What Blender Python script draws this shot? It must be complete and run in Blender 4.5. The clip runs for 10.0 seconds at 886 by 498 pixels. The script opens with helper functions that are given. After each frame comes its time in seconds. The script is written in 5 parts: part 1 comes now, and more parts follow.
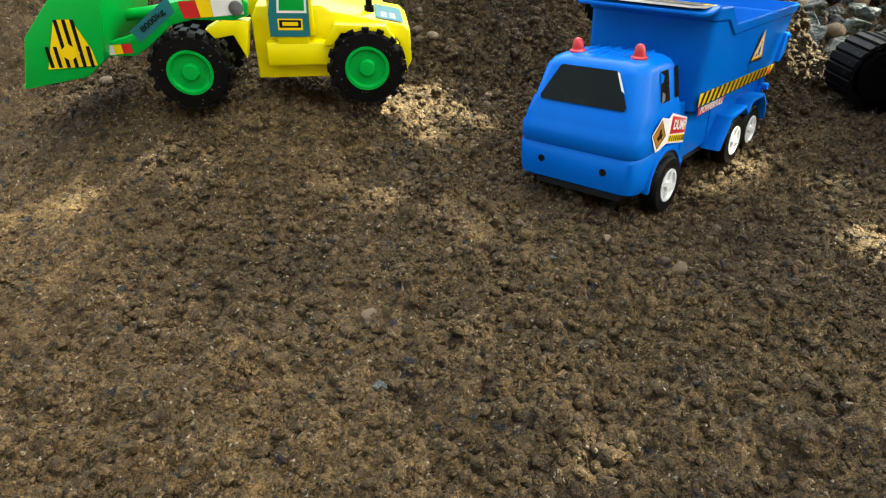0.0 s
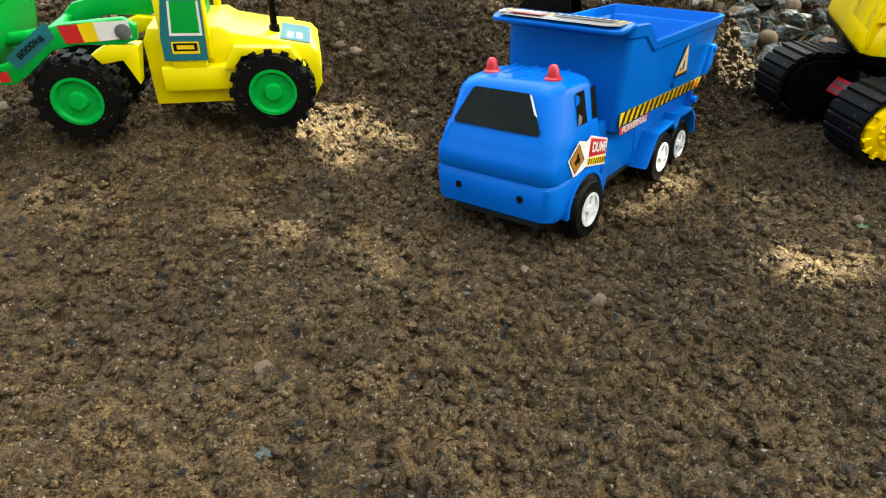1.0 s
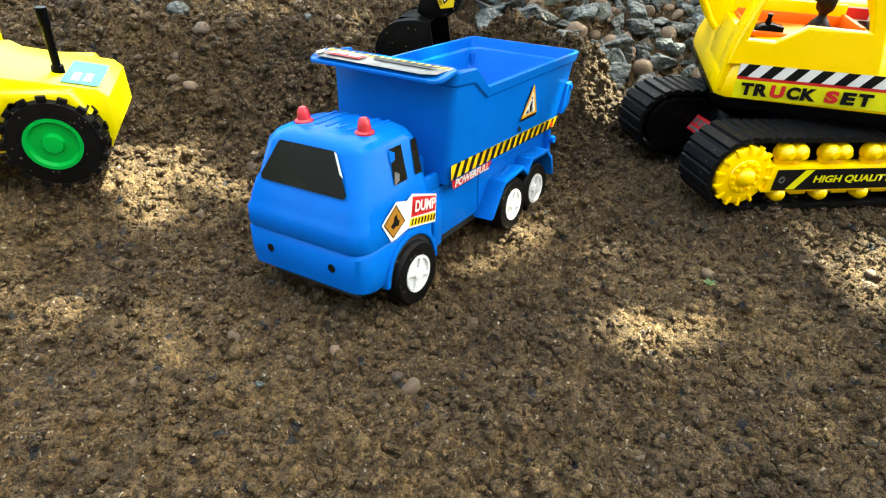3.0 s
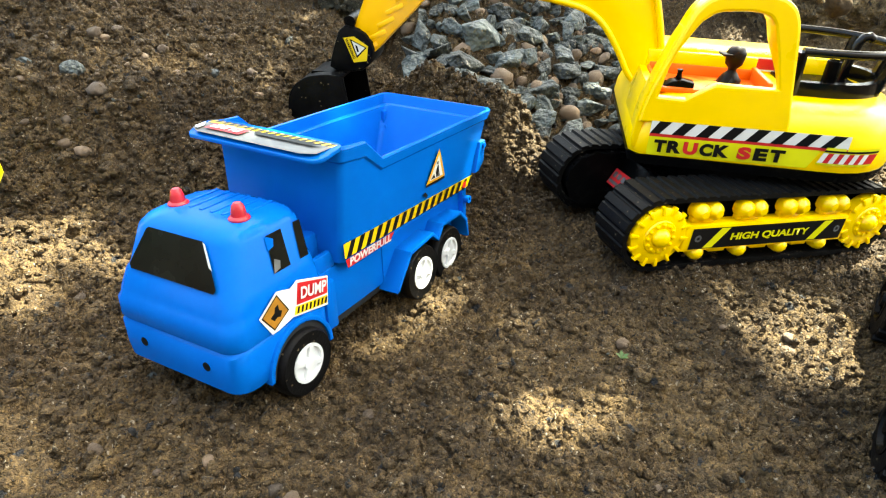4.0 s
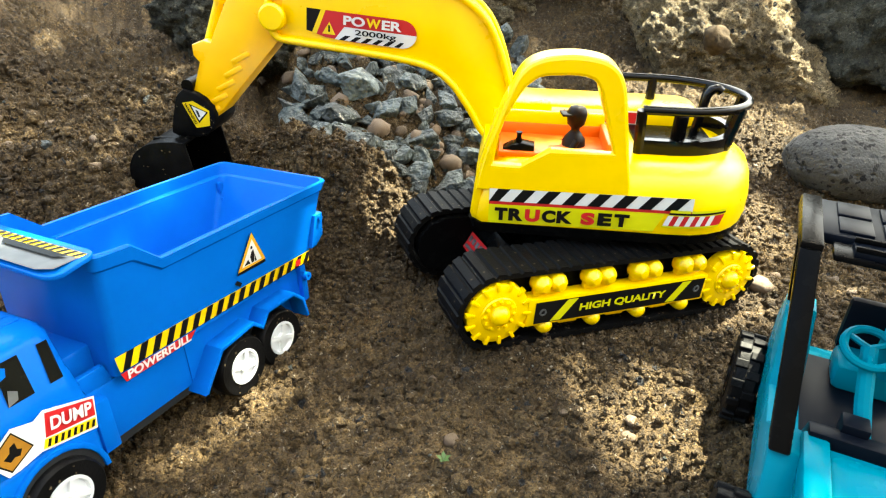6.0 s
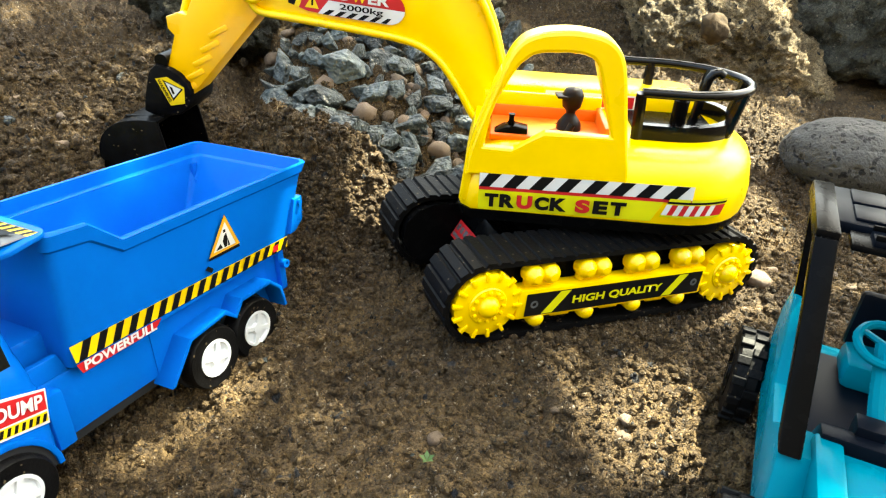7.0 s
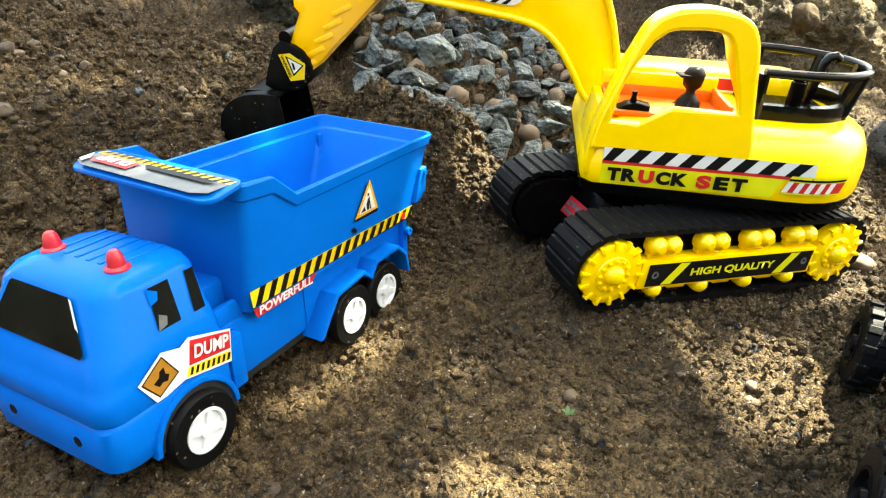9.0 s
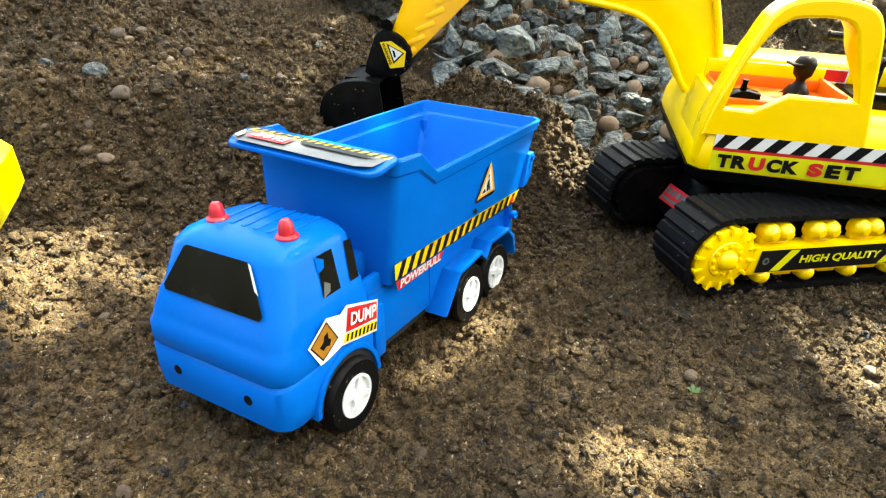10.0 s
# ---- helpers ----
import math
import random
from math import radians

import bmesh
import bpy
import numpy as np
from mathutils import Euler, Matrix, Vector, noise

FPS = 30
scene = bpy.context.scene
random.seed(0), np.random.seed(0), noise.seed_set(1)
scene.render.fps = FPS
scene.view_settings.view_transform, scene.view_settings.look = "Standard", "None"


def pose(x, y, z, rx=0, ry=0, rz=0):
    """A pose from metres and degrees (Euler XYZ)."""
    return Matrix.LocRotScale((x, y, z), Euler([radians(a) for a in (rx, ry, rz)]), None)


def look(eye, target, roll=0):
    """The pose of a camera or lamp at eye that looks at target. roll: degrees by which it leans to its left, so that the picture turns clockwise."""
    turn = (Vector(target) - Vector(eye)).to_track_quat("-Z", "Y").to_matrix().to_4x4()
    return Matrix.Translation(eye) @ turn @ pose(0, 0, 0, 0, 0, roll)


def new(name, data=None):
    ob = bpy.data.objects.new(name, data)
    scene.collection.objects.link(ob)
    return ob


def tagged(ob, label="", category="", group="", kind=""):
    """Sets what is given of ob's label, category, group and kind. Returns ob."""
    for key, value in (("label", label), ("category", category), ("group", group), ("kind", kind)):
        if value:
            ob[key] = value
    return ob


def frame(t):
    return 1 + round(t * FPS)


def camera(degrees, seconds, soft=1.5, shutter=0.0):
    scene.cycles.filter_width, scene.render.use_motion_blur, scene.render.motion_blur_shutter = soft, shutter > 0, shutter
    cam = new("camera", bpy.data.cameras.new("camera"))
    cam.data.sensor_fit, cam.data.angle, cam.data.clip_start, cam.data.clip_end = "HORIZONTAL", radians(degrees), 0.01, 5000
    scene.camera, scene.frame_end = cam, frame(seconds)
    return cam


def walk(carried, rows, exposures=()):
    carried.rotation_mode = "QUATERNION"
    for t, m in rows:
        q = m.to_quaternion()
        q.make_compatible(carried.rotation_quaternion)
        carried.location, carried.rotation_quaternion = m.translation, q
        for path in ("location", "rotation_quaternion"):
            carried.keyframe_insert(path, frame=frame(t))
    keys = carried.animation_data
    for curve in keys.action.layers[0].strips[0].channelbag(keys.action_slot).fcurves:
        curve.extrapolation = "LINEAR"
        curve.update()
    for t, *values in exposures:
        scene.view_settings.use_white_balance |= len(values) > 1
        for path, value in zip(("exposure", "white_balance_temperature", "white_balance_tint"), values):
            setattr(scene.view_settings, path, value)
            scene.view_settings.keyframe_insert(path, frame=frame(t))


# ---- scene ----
cam = camera(70.29, 10.0, soft=1.2)
PATH = [
    (0, (-0.05073, -0.09128, 0.17758), (0.0274, 1.5740, -0.9273), 0.88),
    (0.5, (-0.03498, -0.07825, 0.17867), (0.0994, 1.5843, -0.9248), 1.00),
    (1, (-0.02032, -0.06761, 0.18184), (0.1573, 1.5919, -0.9202), 0.94),
    (1.5, (-0.00305, -0.05710, 0.18266), (0.2245, 1.5995, -0.9146), 1.31),
    (2, (0.01280, -0.04943, 0.18392), (0.2750, 1.6033, -0.9114), 1.60),
    (2.5, (0.03104, -0.03920, 0.18370), (0.3523, 1.6103, -0.9007), 2.28),
    (2.7, (0.03673, -0.03600, 0.18542), (0.3756, 1.6096, -0.8995), 2.66),
    (4, (0.08454, -0.00660, 0.20384), (0.5595, 1.6516, -0.8085), 3.03),
    (4.5, (0.11258, -0.00153, 0.21485), (0.6226, 1.6634, -0.7690), 2.41),
    (5, (0.14117, 0.00144, 0.22390), (0.6873, 1.6667, -0.7398), 1.99),
    (5.5, (0.16033, 0.00401, 0.22726), (0.7203, 1.6680, -0.7306), 1.50),
    (7, (0.17579, 0.02473, 0.21160), (0.7782, 1.6641, -0.7629), 3.20),
    (7.5, (0.17530, 0.02567, 0.20915), (0.7982, 1.6569, -0.7660), 3.96),
    (8, (0.17035, 0.02602, 0.20924), (0.7728, 1.6655, -0.7651), 3.51),
    (8.5, (0.14884, 0.02337, 0.20577), (0.7221, 1.6734, -0.7682), 3.60),
    (9, (0.11831, 0.02157, 0.20182), (0.6494, 1.6805, -0.7810), 3.60),
    (9.5, (0.09598, 0.02140, 0.19833), (0.5947, 1.6885, -0.7876), 3.53),
    (10, (0.06746, 0.02278, 0.19537), (0.5339, 1.6961, -0.7957), 3.61),
]
EXPOSURES = [(0.0, 3.15), (2.5, 3.55), (4.0, 3.65), (10.0, 3.65)]
walk(cam, [(t, look(eye, target, roll)) for t, eye, target, roll in PATH],
     exposures=[(t, stops, 7300, -4) for t, stops in EXPOSURES])

# ---------- world, sun, exposure ----------
SUN_AZ, SUN_EL = 25.0, 62.0          # degrees; azimuth counted from +x towards +y
world = bpy.data.worlds.new("sky")
scene.world = world
world.use_nodes = True
wn = world.node_tree.nodes
sky = wn.new("ShaderNodeTexSky")
sky.sky_type = "NISHITA"
sky.sun_disc = False
sky.dust_density = 7.0
sky.sun_elevation = radians(SUN_EL)
sky.sun_rotation = radians(90 - SUN_AZ)
world.node_tree.links.new(sky.outputs[0], wn["Background"].inputs[0])
wn["Background"].inputs[1].default_value = 0.118
sun_dir = Vector((math.cos(radians(SUN_EL)) * math.cos(radians(SUN_AZ)), math.cos(radians(SUN_EL)) * math.sin(radians(SUN_AZ)), math.sin(radians(SUN_EL))))
sun_data = bpy.data.lights.new("sun", "SUN")
sun_data.energy = 4.6
sun_data.angle = radians(0.6)
sun_data.color = (1.0, 0.94, 0.84)
sun = new("sun", sun_data)
sun.matrix_world = look(sun_dir * 20, (0, 0, 0))


# ---------- materials ----------
def material(name, color, rough=0.4, metal=0.0, vary=0.08, scale=60.0, bump=0.0, bump_scale=400.0, sss=0.0, coat=0.0, second=None, spec=0.5, island=False, specks=0.0, speck_scale=1100.0, speck_color=(0.10, 0.075, 0.045)):
    """Plain surface with mottling at two scales and fine relief."""
    m = bpy.data.materials.new(name)
    m.use_nodes = True
    nt = m.node_tree
    n, lk = nt.nodes, nt.links
    b = n["Principled BSDF"]
    b.inputs["Roughness"].default_value = rough
    b.inputs["Metallic"].default_value = metal
    b.inputs["Specular IOR Level"].default_value = spec
    if sss:
        b.inputs["Subsurface Weight"].default_value = sss
        b.inputs["Subsurface Radius"].default_value = (0.004, 0.004, 0.004)
        b.inputs["Subsurface Scale"].default_value = 1.0
    if coat:
        b.inputs["Coat Weight"].default_value = coat
        b.inputs["Coat Roughness"].default_value = 0.15
    tc = n.new("ShaderNodeTexCoord")
    a = n.new("ShaderNodeTexNoise")
    a.inputs["Scale"].default_value = scale
    a.inputs["Detail"].default_value = 5.0
    lk.new(tc.outputs["Object"], a.inputs["Vector"])
    ramp = n.new("ShaderNodeValToRGB")
    ramp.color_ramp.elements[0].position = 0.3
    ramp.color_ramp.elements[1].position = 0.7
    c0 = second if second else [c * (1 - vary) for c in color]
    c1 = [min(1, c * (1 + vary)) for c in color]
    ramp.color_ramp.elements[0].color = (*c0, 1)
    ramp.color_ramp.elements[1].color = (*c1, 1)
    lk.new(a.outputs["Fac"], ramp.inputs["Fac"])
    out = ramp.outputs["Color"]
    if island:
        src = n.new("ShaderNodeObjectInfo")
        hv = n.new("ShaderNodeHueSaturation")
        mr = n.new("ShaderNodeMapRange")
        mr.inputs["To Min"].default_value = 0.45
        mr.inputs["To Max"].default_value = 1.55
        lk.new(src.outputs["Random"], mr.inputs["Value"])
        lk.new(mr.outputs["Result"], hv.inputs["Value"])
        lk.new(out, hv.inputs["Color"])
        out = hv.outputs["Color"]
    if specks:
        vo = n.new("ShaderNodeTexVoronoi")
        vo.inputs["Scale"].default_value = speck_scale
        lk.new(tc.outputs["Object"], vo.inputs["Vector"])
        sp = n.new("ShaderNodeSeparateColor")
        lk.new(vo.outputs["Color"], sp.inputs[0])
        pick = n.new("ShaderNodeMath")
        pick.operation = "GREATER_THAN"
        pick.inputs[1].default_value = 1.0 - specks
        lk.new(sp.outputs[0], pick.inputs[0])
        mx = n.new("ShaderNodeMix")
        mx.data_type = "RGBA"
        lk.new(pick.outputs[0], mx.inputs["Factor"])
        lk.new(out, mx.inputs[6])
        mx.inputs[7].default_value = (*speck_color, 1)
        out = mx.outputs[2]
    lk.new(out, b.inputs["Base Color"])
    fine = n.new("ShaderNodeTexNoise")
    fine.inputs["Scale"].default_value = bump_scale
    fine.inputs["Detail"].default_value = 4.0
    lk.new(tc.outputs["Object"], fine.inputs["Vector"])
    rr = n.new("ShaderNodeMapRange")
    rr.inputs["To Min"].default_value = max(0.02, rough - 0.1)
    rr.inputs["To Max"].default_value = min(1.0, rough + 0.1)
    lk.new(a.outputs["Fac"], rr.inputs["Value"])
    lk.new(rr.outputs["Result"], b.inputs["Roughness"])
    if bump:
        bp = n.new("ShaderNodeBump")
        bp.inputs["Strength"].default_value = 1.0
        bp.inputs["Distance"].default_value = bump
        lk.new(fine.outputs["Fac"], bp.inputs["Height"])
        lk.new(bp.outputs["Normal"], b.inputs["Normal"])
    return m


def sand_material(name, low, high, wide_scale=9.0, relief=1.0):
    """Damp sand: grains stuck together in crumbs, each of its own tone, over wider damp and dry patches."""
    m = bpy.data.materials.new(name)
    m.use_nodes = True
    n, lk = m.node_tree.nodes, m.node_tree.links
    b = n["Principled BSDF"]
    tc = n.new("ShaderNodeTexCoord")
    warp = n.new("ShaderNodeTexNoise")
    warp.inputs["Scale"].default_value = 420.0
    warp.inputs["Detail"].default_value = 2.0
    lk.new(tc.outputs["Object"], warp.inputs["Vector"])
    push = n.new("ShaderNodeVectorMath")
    push.operation = "MULTIPLY_ADD"
    push.inputs[1].default_value = (0.0035, 0.0035, 0.0035)
    lk.new(warp.outputs["Color"], push.inputs[0])
    lk.new(tc.outputs["Object"], push.inputs[2])
    where = push.outputs[0]

    def ramp(source, lo, hi, c0, c1):
        r = n.new("ShaderNodeValToRGB")
        r.color_ramp.elements[0].position, r.color_ramp.elements[1].position = lo, hi
        r.color_ramp.elements[0].color, r.color_ramp.elements[1].color = (*c0, 1), (*c1, 1)
        lk.new(source, r.inputs["Fac"])
        return r.outputs["Color"]

    def noisy(scale, detail):
        t = n.new("ShaderNodeTexNoise")
        t.inputs["Scale"].default_value = scale
        t.inputs["Detail"].default_value = detail
        lk.new(tc.outputs["Object"], t.inputs["Vector"])
        return t.outputs["Fac"]

    def cell(scale):
        v = n.new("ShaderNodeTexVoronoi")
        v.inputs["Scale"].default_value = scale
        lk.new(where, v.inputs["Vector"])
        p = n.new("ShaderNodeSeparateColor")
        lk.new(v.outputs["Color"], p.inputs[0])
        return v.outputs["Distance"], p.outputs

    def mix(kind, fac, a, c):
        x = n.new("ShaderNodeMix")
        x.data_type = "RGBA"
        x.blend_type = kind
        if isinstance(fac, float):
            x.inputs["Factor"].default_value = fac
        else:
            lk.new(fac, x.inputs["Factor"])
        lk.new(a, x.inputs[6])
        if isinstance(c, tuple):
            x.inputs[7].default_value = (*c, 1)
        else:
            lk.new(c, x.inputs[7])
        return x.outputs[2]

    def pick(source, kind, limit):
        p = n.new("ShaderNodeMath")
        p.operation = kind
        p.inputs[1].default_value = limit
        lk.new(source, p.inputs[0])
        return p.outputs[0]

    crumb_d, crumb = cell(290.0)
    grain_d, grain = cell(1050.0)
    fine = noisy(700.0, 3.0)
    col = ramp(noisy(wide_scale, 6.0), 0.34, 0.68, low, high)
    col = mix("MULTIPLY", 1.0, col, ramp(noisy(75.0, 4.0), 0.32, 0.68, (0.74, 0.72, 0.70), (1.22, 1.20, 1.18)))
    col = mix("MULTIPLY", 1.0, col, ramp(crumb[0], 0.0, 1.0, (0.66, 0.63, 0.60), (1.28, 1.28, 1.28)))
    col = mix("MULTIPLY", 1.0, col, ramp(grain[0], 0.0, 1.0, (0.50, 0.48, 0.46), (1.50, 1.50, 1.50)))
    col = mix("MULTIPLY", 1.0, col, ramp(fine, 0.30, 0.70, (0.70, 0.69, 0.68), (1.30, 1.30, 1.30)))
    col = mix("MIX", pick(grain[1], "GREATER_THAN", 0.985), col, (0.20, 0.165, 0.12))
    col = mix("MIX", pick(grain[2], "LESS_THAN", 0.03), col, (0.010, 0.009, 0.008))
    col = mix("MIX", pick(crumb[1], "LESS_THAN", 0.012), col, (0.012, 0.012, 0.013))
    lk.new(col, b.inputs["Base Color"])
    b.inputs["Roughness"].default_value = 0.80
    b.inputs["Specular IOR Level"].default_value = 0.3
    last = None
    for height, depth, turn in ((crumb_d, 0.0017, True), (fine, 0.0010, False), (grain_d, 0.0007, True)):
        bp = n.new("ShaderNodeBump")
        bp.invert = turn
        bp.inputs["Distance"].default_value = depth * relief
        lk.new(height, bp.inputs["Height"])
        if last:
            lk.new(last, bp.inputs["Normal"])
        last = bp.outputs["Normal"]
    lk.new(last, b.inputs["Normal"])
    return m


SAND = sand_material("damp_sand", (0.044, 0.0280, 0.0112), (0.084, 0.0555, 0.0225))
BLUE = material("blue_plastic", (0.00001, 0.100, 0.455), 0.20, vary=0.06, scale=40, bump=0.00005, bump_scale=500, spec=0.06)
# near-black copy of the blue: shade under the truck put into the colour
BLUE_SHADE = material("blue_plastic_painted_shade", (0.003, 0.004, 0.006), 0.7)
YELLOW = material("yellow_plastic", (0.90, 0.590, 0.002), 0.30, vary=0.05, scale=40, bump=0.00005, bump_scale=500)
# copy of the yellow with the stick's warm shading put into its colour
YELLOW_SHADE = material("yellow_plastic_shade_tint", (0.90, 0.470, 0.003), 0.30, vary=0.05, scale=40, bump=0.00005, bump_scale=500)
LEMON = material("lemon_plastic", (0.70, 0.60, 0.006), 0.34, vary=0.05, scale=40, bump=0.00005)
GREEN = material("green_plastic", (0.003, 0.30, 0.040), 0.30, spec=0.2, vary=0.06, scale=40, bump=0.00005, sss=0.1)
CYAN = material("cyan_plastic", (0.0001, 0.140, 0.205), 0.26, vary=0.06, scale=40, bump=0.00005, spec=0.03)
NAVY = material("dark_blue_plastic", (0.0022, 0.0036, 0.007), 0.4, spec=0.06, vary=0.15, scale=50)
ORANGE = material("orange_plastic", (0.72, 0.135, 0.003), 0.45, vary=0.06)
BLACK = material("black_plastic", (0.0022, 0.0022, 0.0024), 0.26, spec=0.04, vary=0.2, scale=80, bump=0.00006)
GLOSS_BLACK = material("glossy_black_plastic", (0.0022, 0.0022, 0.0024), 0.16, spec=0.22, vary=0.2, scale=80, bump=0.00006)
RUBBER = material("black_rubber_dusty", (0.0026, 0.0026, 0.0029), 0.50, spec=0.10, vary=0.3, scale=120, bump=0.0002, bump_scale=700, specks=0.008)
BLACK_SANDY = material("black_plastic_flecked_with_sand", (0.0030, 0.0030, 0.0033), 0.38, vary=0.4, scale=120, bump=0.00015, bump_scale=500, spec=0.05, specks=0.004)
WHITE = material("white_plastic", (0.55, 0.57, 0.59), 0.4, vary=0.05)
RED = material("red_plastic", (0.40, 0.008, 0.02), 0.35, sss=0.1)
BROWN = material("brown_plastic", (0.007, 0.004, 0.003), 0.4, spec=0.15)
S_YEL = material("sticker_yellow", (0.72, 0.50, 0.008), 0.35)
S_LIME = material("sticker_lime", (0.60, 0.58, 0.008), 0.35)
S_BLK = material("sticker_black", (0.005, 0.005, 0.005), 0.4, spec=0.12)
S_WHT = material("sticker_white", (0.62, 0.62, 0.60), 0.35, vary=0.06)
S_RED = material("sticker_red", (0.45, 0.010, 0.014), 0.35)
S_ORG = material("sticker_orange", (0.60, 0.31, 0.012), 0.35)
S_AMBER = material("sticker_amber_worn", (0.30, 0.135, 0.012), 0.4, vary=0.3, scale=120)
S_TEAL = material("sticker_teal", (0.006, 0.12, 0.14), 0.35)
S_GREY = material("sticker_worn_grey", (0.080, 0.084, 0.084), 0.45, vary=0.35, scale=150)
S_SMOKE = material("sticker_smoked_glass", (0.006, 0.006, 0.0045), 0.25, vary=0.3, spec=0.08)
STONE = material("grey_blue_gravel", (0.074, 0.088, 0.086), 0.55, vary=0.30, scale=2.6, bump=0.014, bump_scale=5, island=True, second=(0.029, 0.036, 0.036), specks=0.015, speck_scale=30.0, speck_color=(0.20, 0.19, 0.15))
STONE_BROWN = material("brown_pebble", (0.13, 0.088, 0.055), 0.65, vary=0.3, scale=120, bump=0.0006, bump_scale=600, island=True)
ROCK = sand_material("weathered_sandy_rock", (0.090, 0.070, 0.038), (0.380, 0.300, 0.180), 14.0, 2.6)
ROCK_GREY = sand_material("grey_brown_rock", (0.065, 0.055, 0.035), (0.270, 0.230, 0.150), 16.0, 2.6)
ROCK_DARK = sand_material("mossy_dark_rock", (0.016, 0.017, 0.012), (0.085, 0.085, 0.066), 16.0, 1.8)
STONE_DARK = material("dark_brown_stone", (0.050, 0.036, 0.022), 0.9, spec=0.1, vary=0.4, scale=150, bump=0.0008, bump_scale=600)
PUMICE = material("grey_pitted_stone", (0.052, 0.051, 0.048), 0.85, vary=0.25, specks=0.10, speck_scale=330.0, speck_color=(0.005, 0.005, 0.005), scale=300, bump=0.0018, bump_scale=520)
LEAF_M = material("leaf_green", (0.05, 0.10, 0.02), 0.5)
BARK = material("bark", (0.12, 0.085, 0.06), 0.9, bump=0.004, bump_scale=40)


# ---------- mesh helpers ----------
def part(name, bm, mat, parent=None, label="", smooth=True, sharp=35):
    """Links a bmesh as one mesh object under a thing or a part."""
    bmesh.ops.recalc_face_normals(bm, faces=bm.faces)
    me = bpy.data.meshes.new(name)
    if smooth:
        for e in bm.edges:
            if len(e.link_faces) == 2 and e.calc_face_angle(0) > radians(sharp):
                e.smooth = False
        for f in bm.faces:
            f.smooth = True
    bm.to_mesh(me)
    bm.free()
    for mm in (mat if isinstance(mat, (list, tuple)) else [mat]):
        me.materials.append(mm)
    ob = new(name, me)
    if parent is not None:
        ob.parent = parent
    if label:
        ob["label"] = label
    return ob


def thing(name, m, label, category, group=""):
    ob = new(name)
    ob.empty_display_size = 0.02
    ob.matrix_world = m
    return tagged(ob, label, category, group)


def soften(bm, geom_edges, w, seg=2):
    bmesh.ops.bevel(bm, geom=geom_edges, offset=w, segments=seg, affect="EDGES", profile=0.5, clamp_overlap=True)


def box(x0, x1, y0, y1, z0, z1, r=0.0, bm=None):
    own = bm is None
    b = bmesh.new()
    bmesh.ops.create_cube(b, size=1.0)
    for v in b.verts:
        v.co = Vector((x0 if v.co.x < 0 else x1, y0 if v.co.y < 0 else y1, z0 if v.co.z < 0 else z1))
    if r:
        soften(b, list(b.edges), r)
    return b if own else merge(bm, b)


def merge(bm, other):
    me = bpy.data.meshes.new("tmp")
    other.to_mesh(me)
    other.free()
    bm.from_mesh(me)
    bpy.data.meshes.remove(me)
    return bm


def prism(poly, a, b, axis="y", r=0.0, bm=None):
    """A polygon of (u, v) pushed from a to b along an axis: y takes (x, z), x takes (y, z), z takes (x, y)."""
    def at(u, v, w):
        return {"y": (u, w, v), "x": (w, u, v), "z": (u, v, w)}[axis]
    q = bmesh.new()
    lo = [q.verts.new(at(u, v, a)) for u, v in poly]
    hi = [q.verts.new(at(u, v, b)) for u, v in poly]
    q.faces.new(lo)
    q.faces.new(list(reversed(hi)))
    k = len(poly)
    for i in range(k):
        q.faces.new((lo[i], lo[(i + 1) % k], hi[(i + 1) % k], hi[i]))
    bmesh.ops.recalc_face_normals(q, faces=q.faces)
    if r:
        caps = [e for e in q.edges if any(len(f.verts) == k for f in e.link_faces)]
        soften(q, caps, r)
    return q if bm is None else merge(bm, q)


def lathe(profile, axis="y", seg=32, bm=None, at=(0, 0, 0)):
    """Turns (radius, along) pairs round an axis through at."""
    q = bmesh.new()
    rings = []
    for r, h in profile:
        ring = []
        for i in range(seg):
            a = 2 * math.pi * i / seg
            c, s = r * math.cos(a), r * math.sin(a)
            p = {"y": (c, h, s), "x": (h, c, s), "z": (c, s, h)}[axis]
            ring.append(q.verts.new(Vector(p) + Vector(at)))
        rings.append(ring)
    for u, v in zip(rings, rings[1:]):
        for i in range(seg):
            q.faces.new((u[i], u[(i + 1) % seg], v[(i + 1) % seg], v[i]))
    if profile[0][0] > 1e-6:
        q.faces.new(rings[0])
    if profile[-1][0] > 1e-6:
        q.faces.new(list(reversed(rings[-1])))
    bmesh.ops.remove_doubles(q, verts=q.verts, dist=1e-6)
    bmesh.ops.recalc_face_normals(q, faces=q.faces)
    return q if bm is None else merge(bm, q)


def tube(points, r, seg=10, bm=None, closed=False):
    q = bmesh.new()
    pts = [Vector(p) for p in points]
    k = len(pts)
    rings = []
    for i, p in enumerate(pts):
        if closed:
            d = pts[(i + 1) % k] - pts[i - 1]
        else:
            d = pts[min(i + 1, k - 1)] - pts[max(i - 1, 0)]
        d.normalize()
        side = d.cross(Vector((0, 0, 1)))
        if side.length < 0.05:
            side = d.cross(Vector((0, 1, 0)))
        side.normalize()
        up = side.cross(d)
        rings.append([q.verts.new(p + r * (math.cos(2 * math.pi * j / seg) * side + math.sin(2 * math.pi * j / seg) * up)) for j in range(seg)])
    for i in range(k if closed else k - 1):
        u, v = rings[i], rings[(i + 1) % k]
        for j in range(seg):
            q.faces.new((u[j], u[(j + 1) % seg], v[(j + 1) % seg], v[j]))
    if not closed:
        q.faces.new(rings[0])
        q.faces.new(list(reversed(rings[-1])))
    bmesh.ops.recalc_face_normals(q, faces=q.faces)
    return q if bm is None else merge(bm, q)


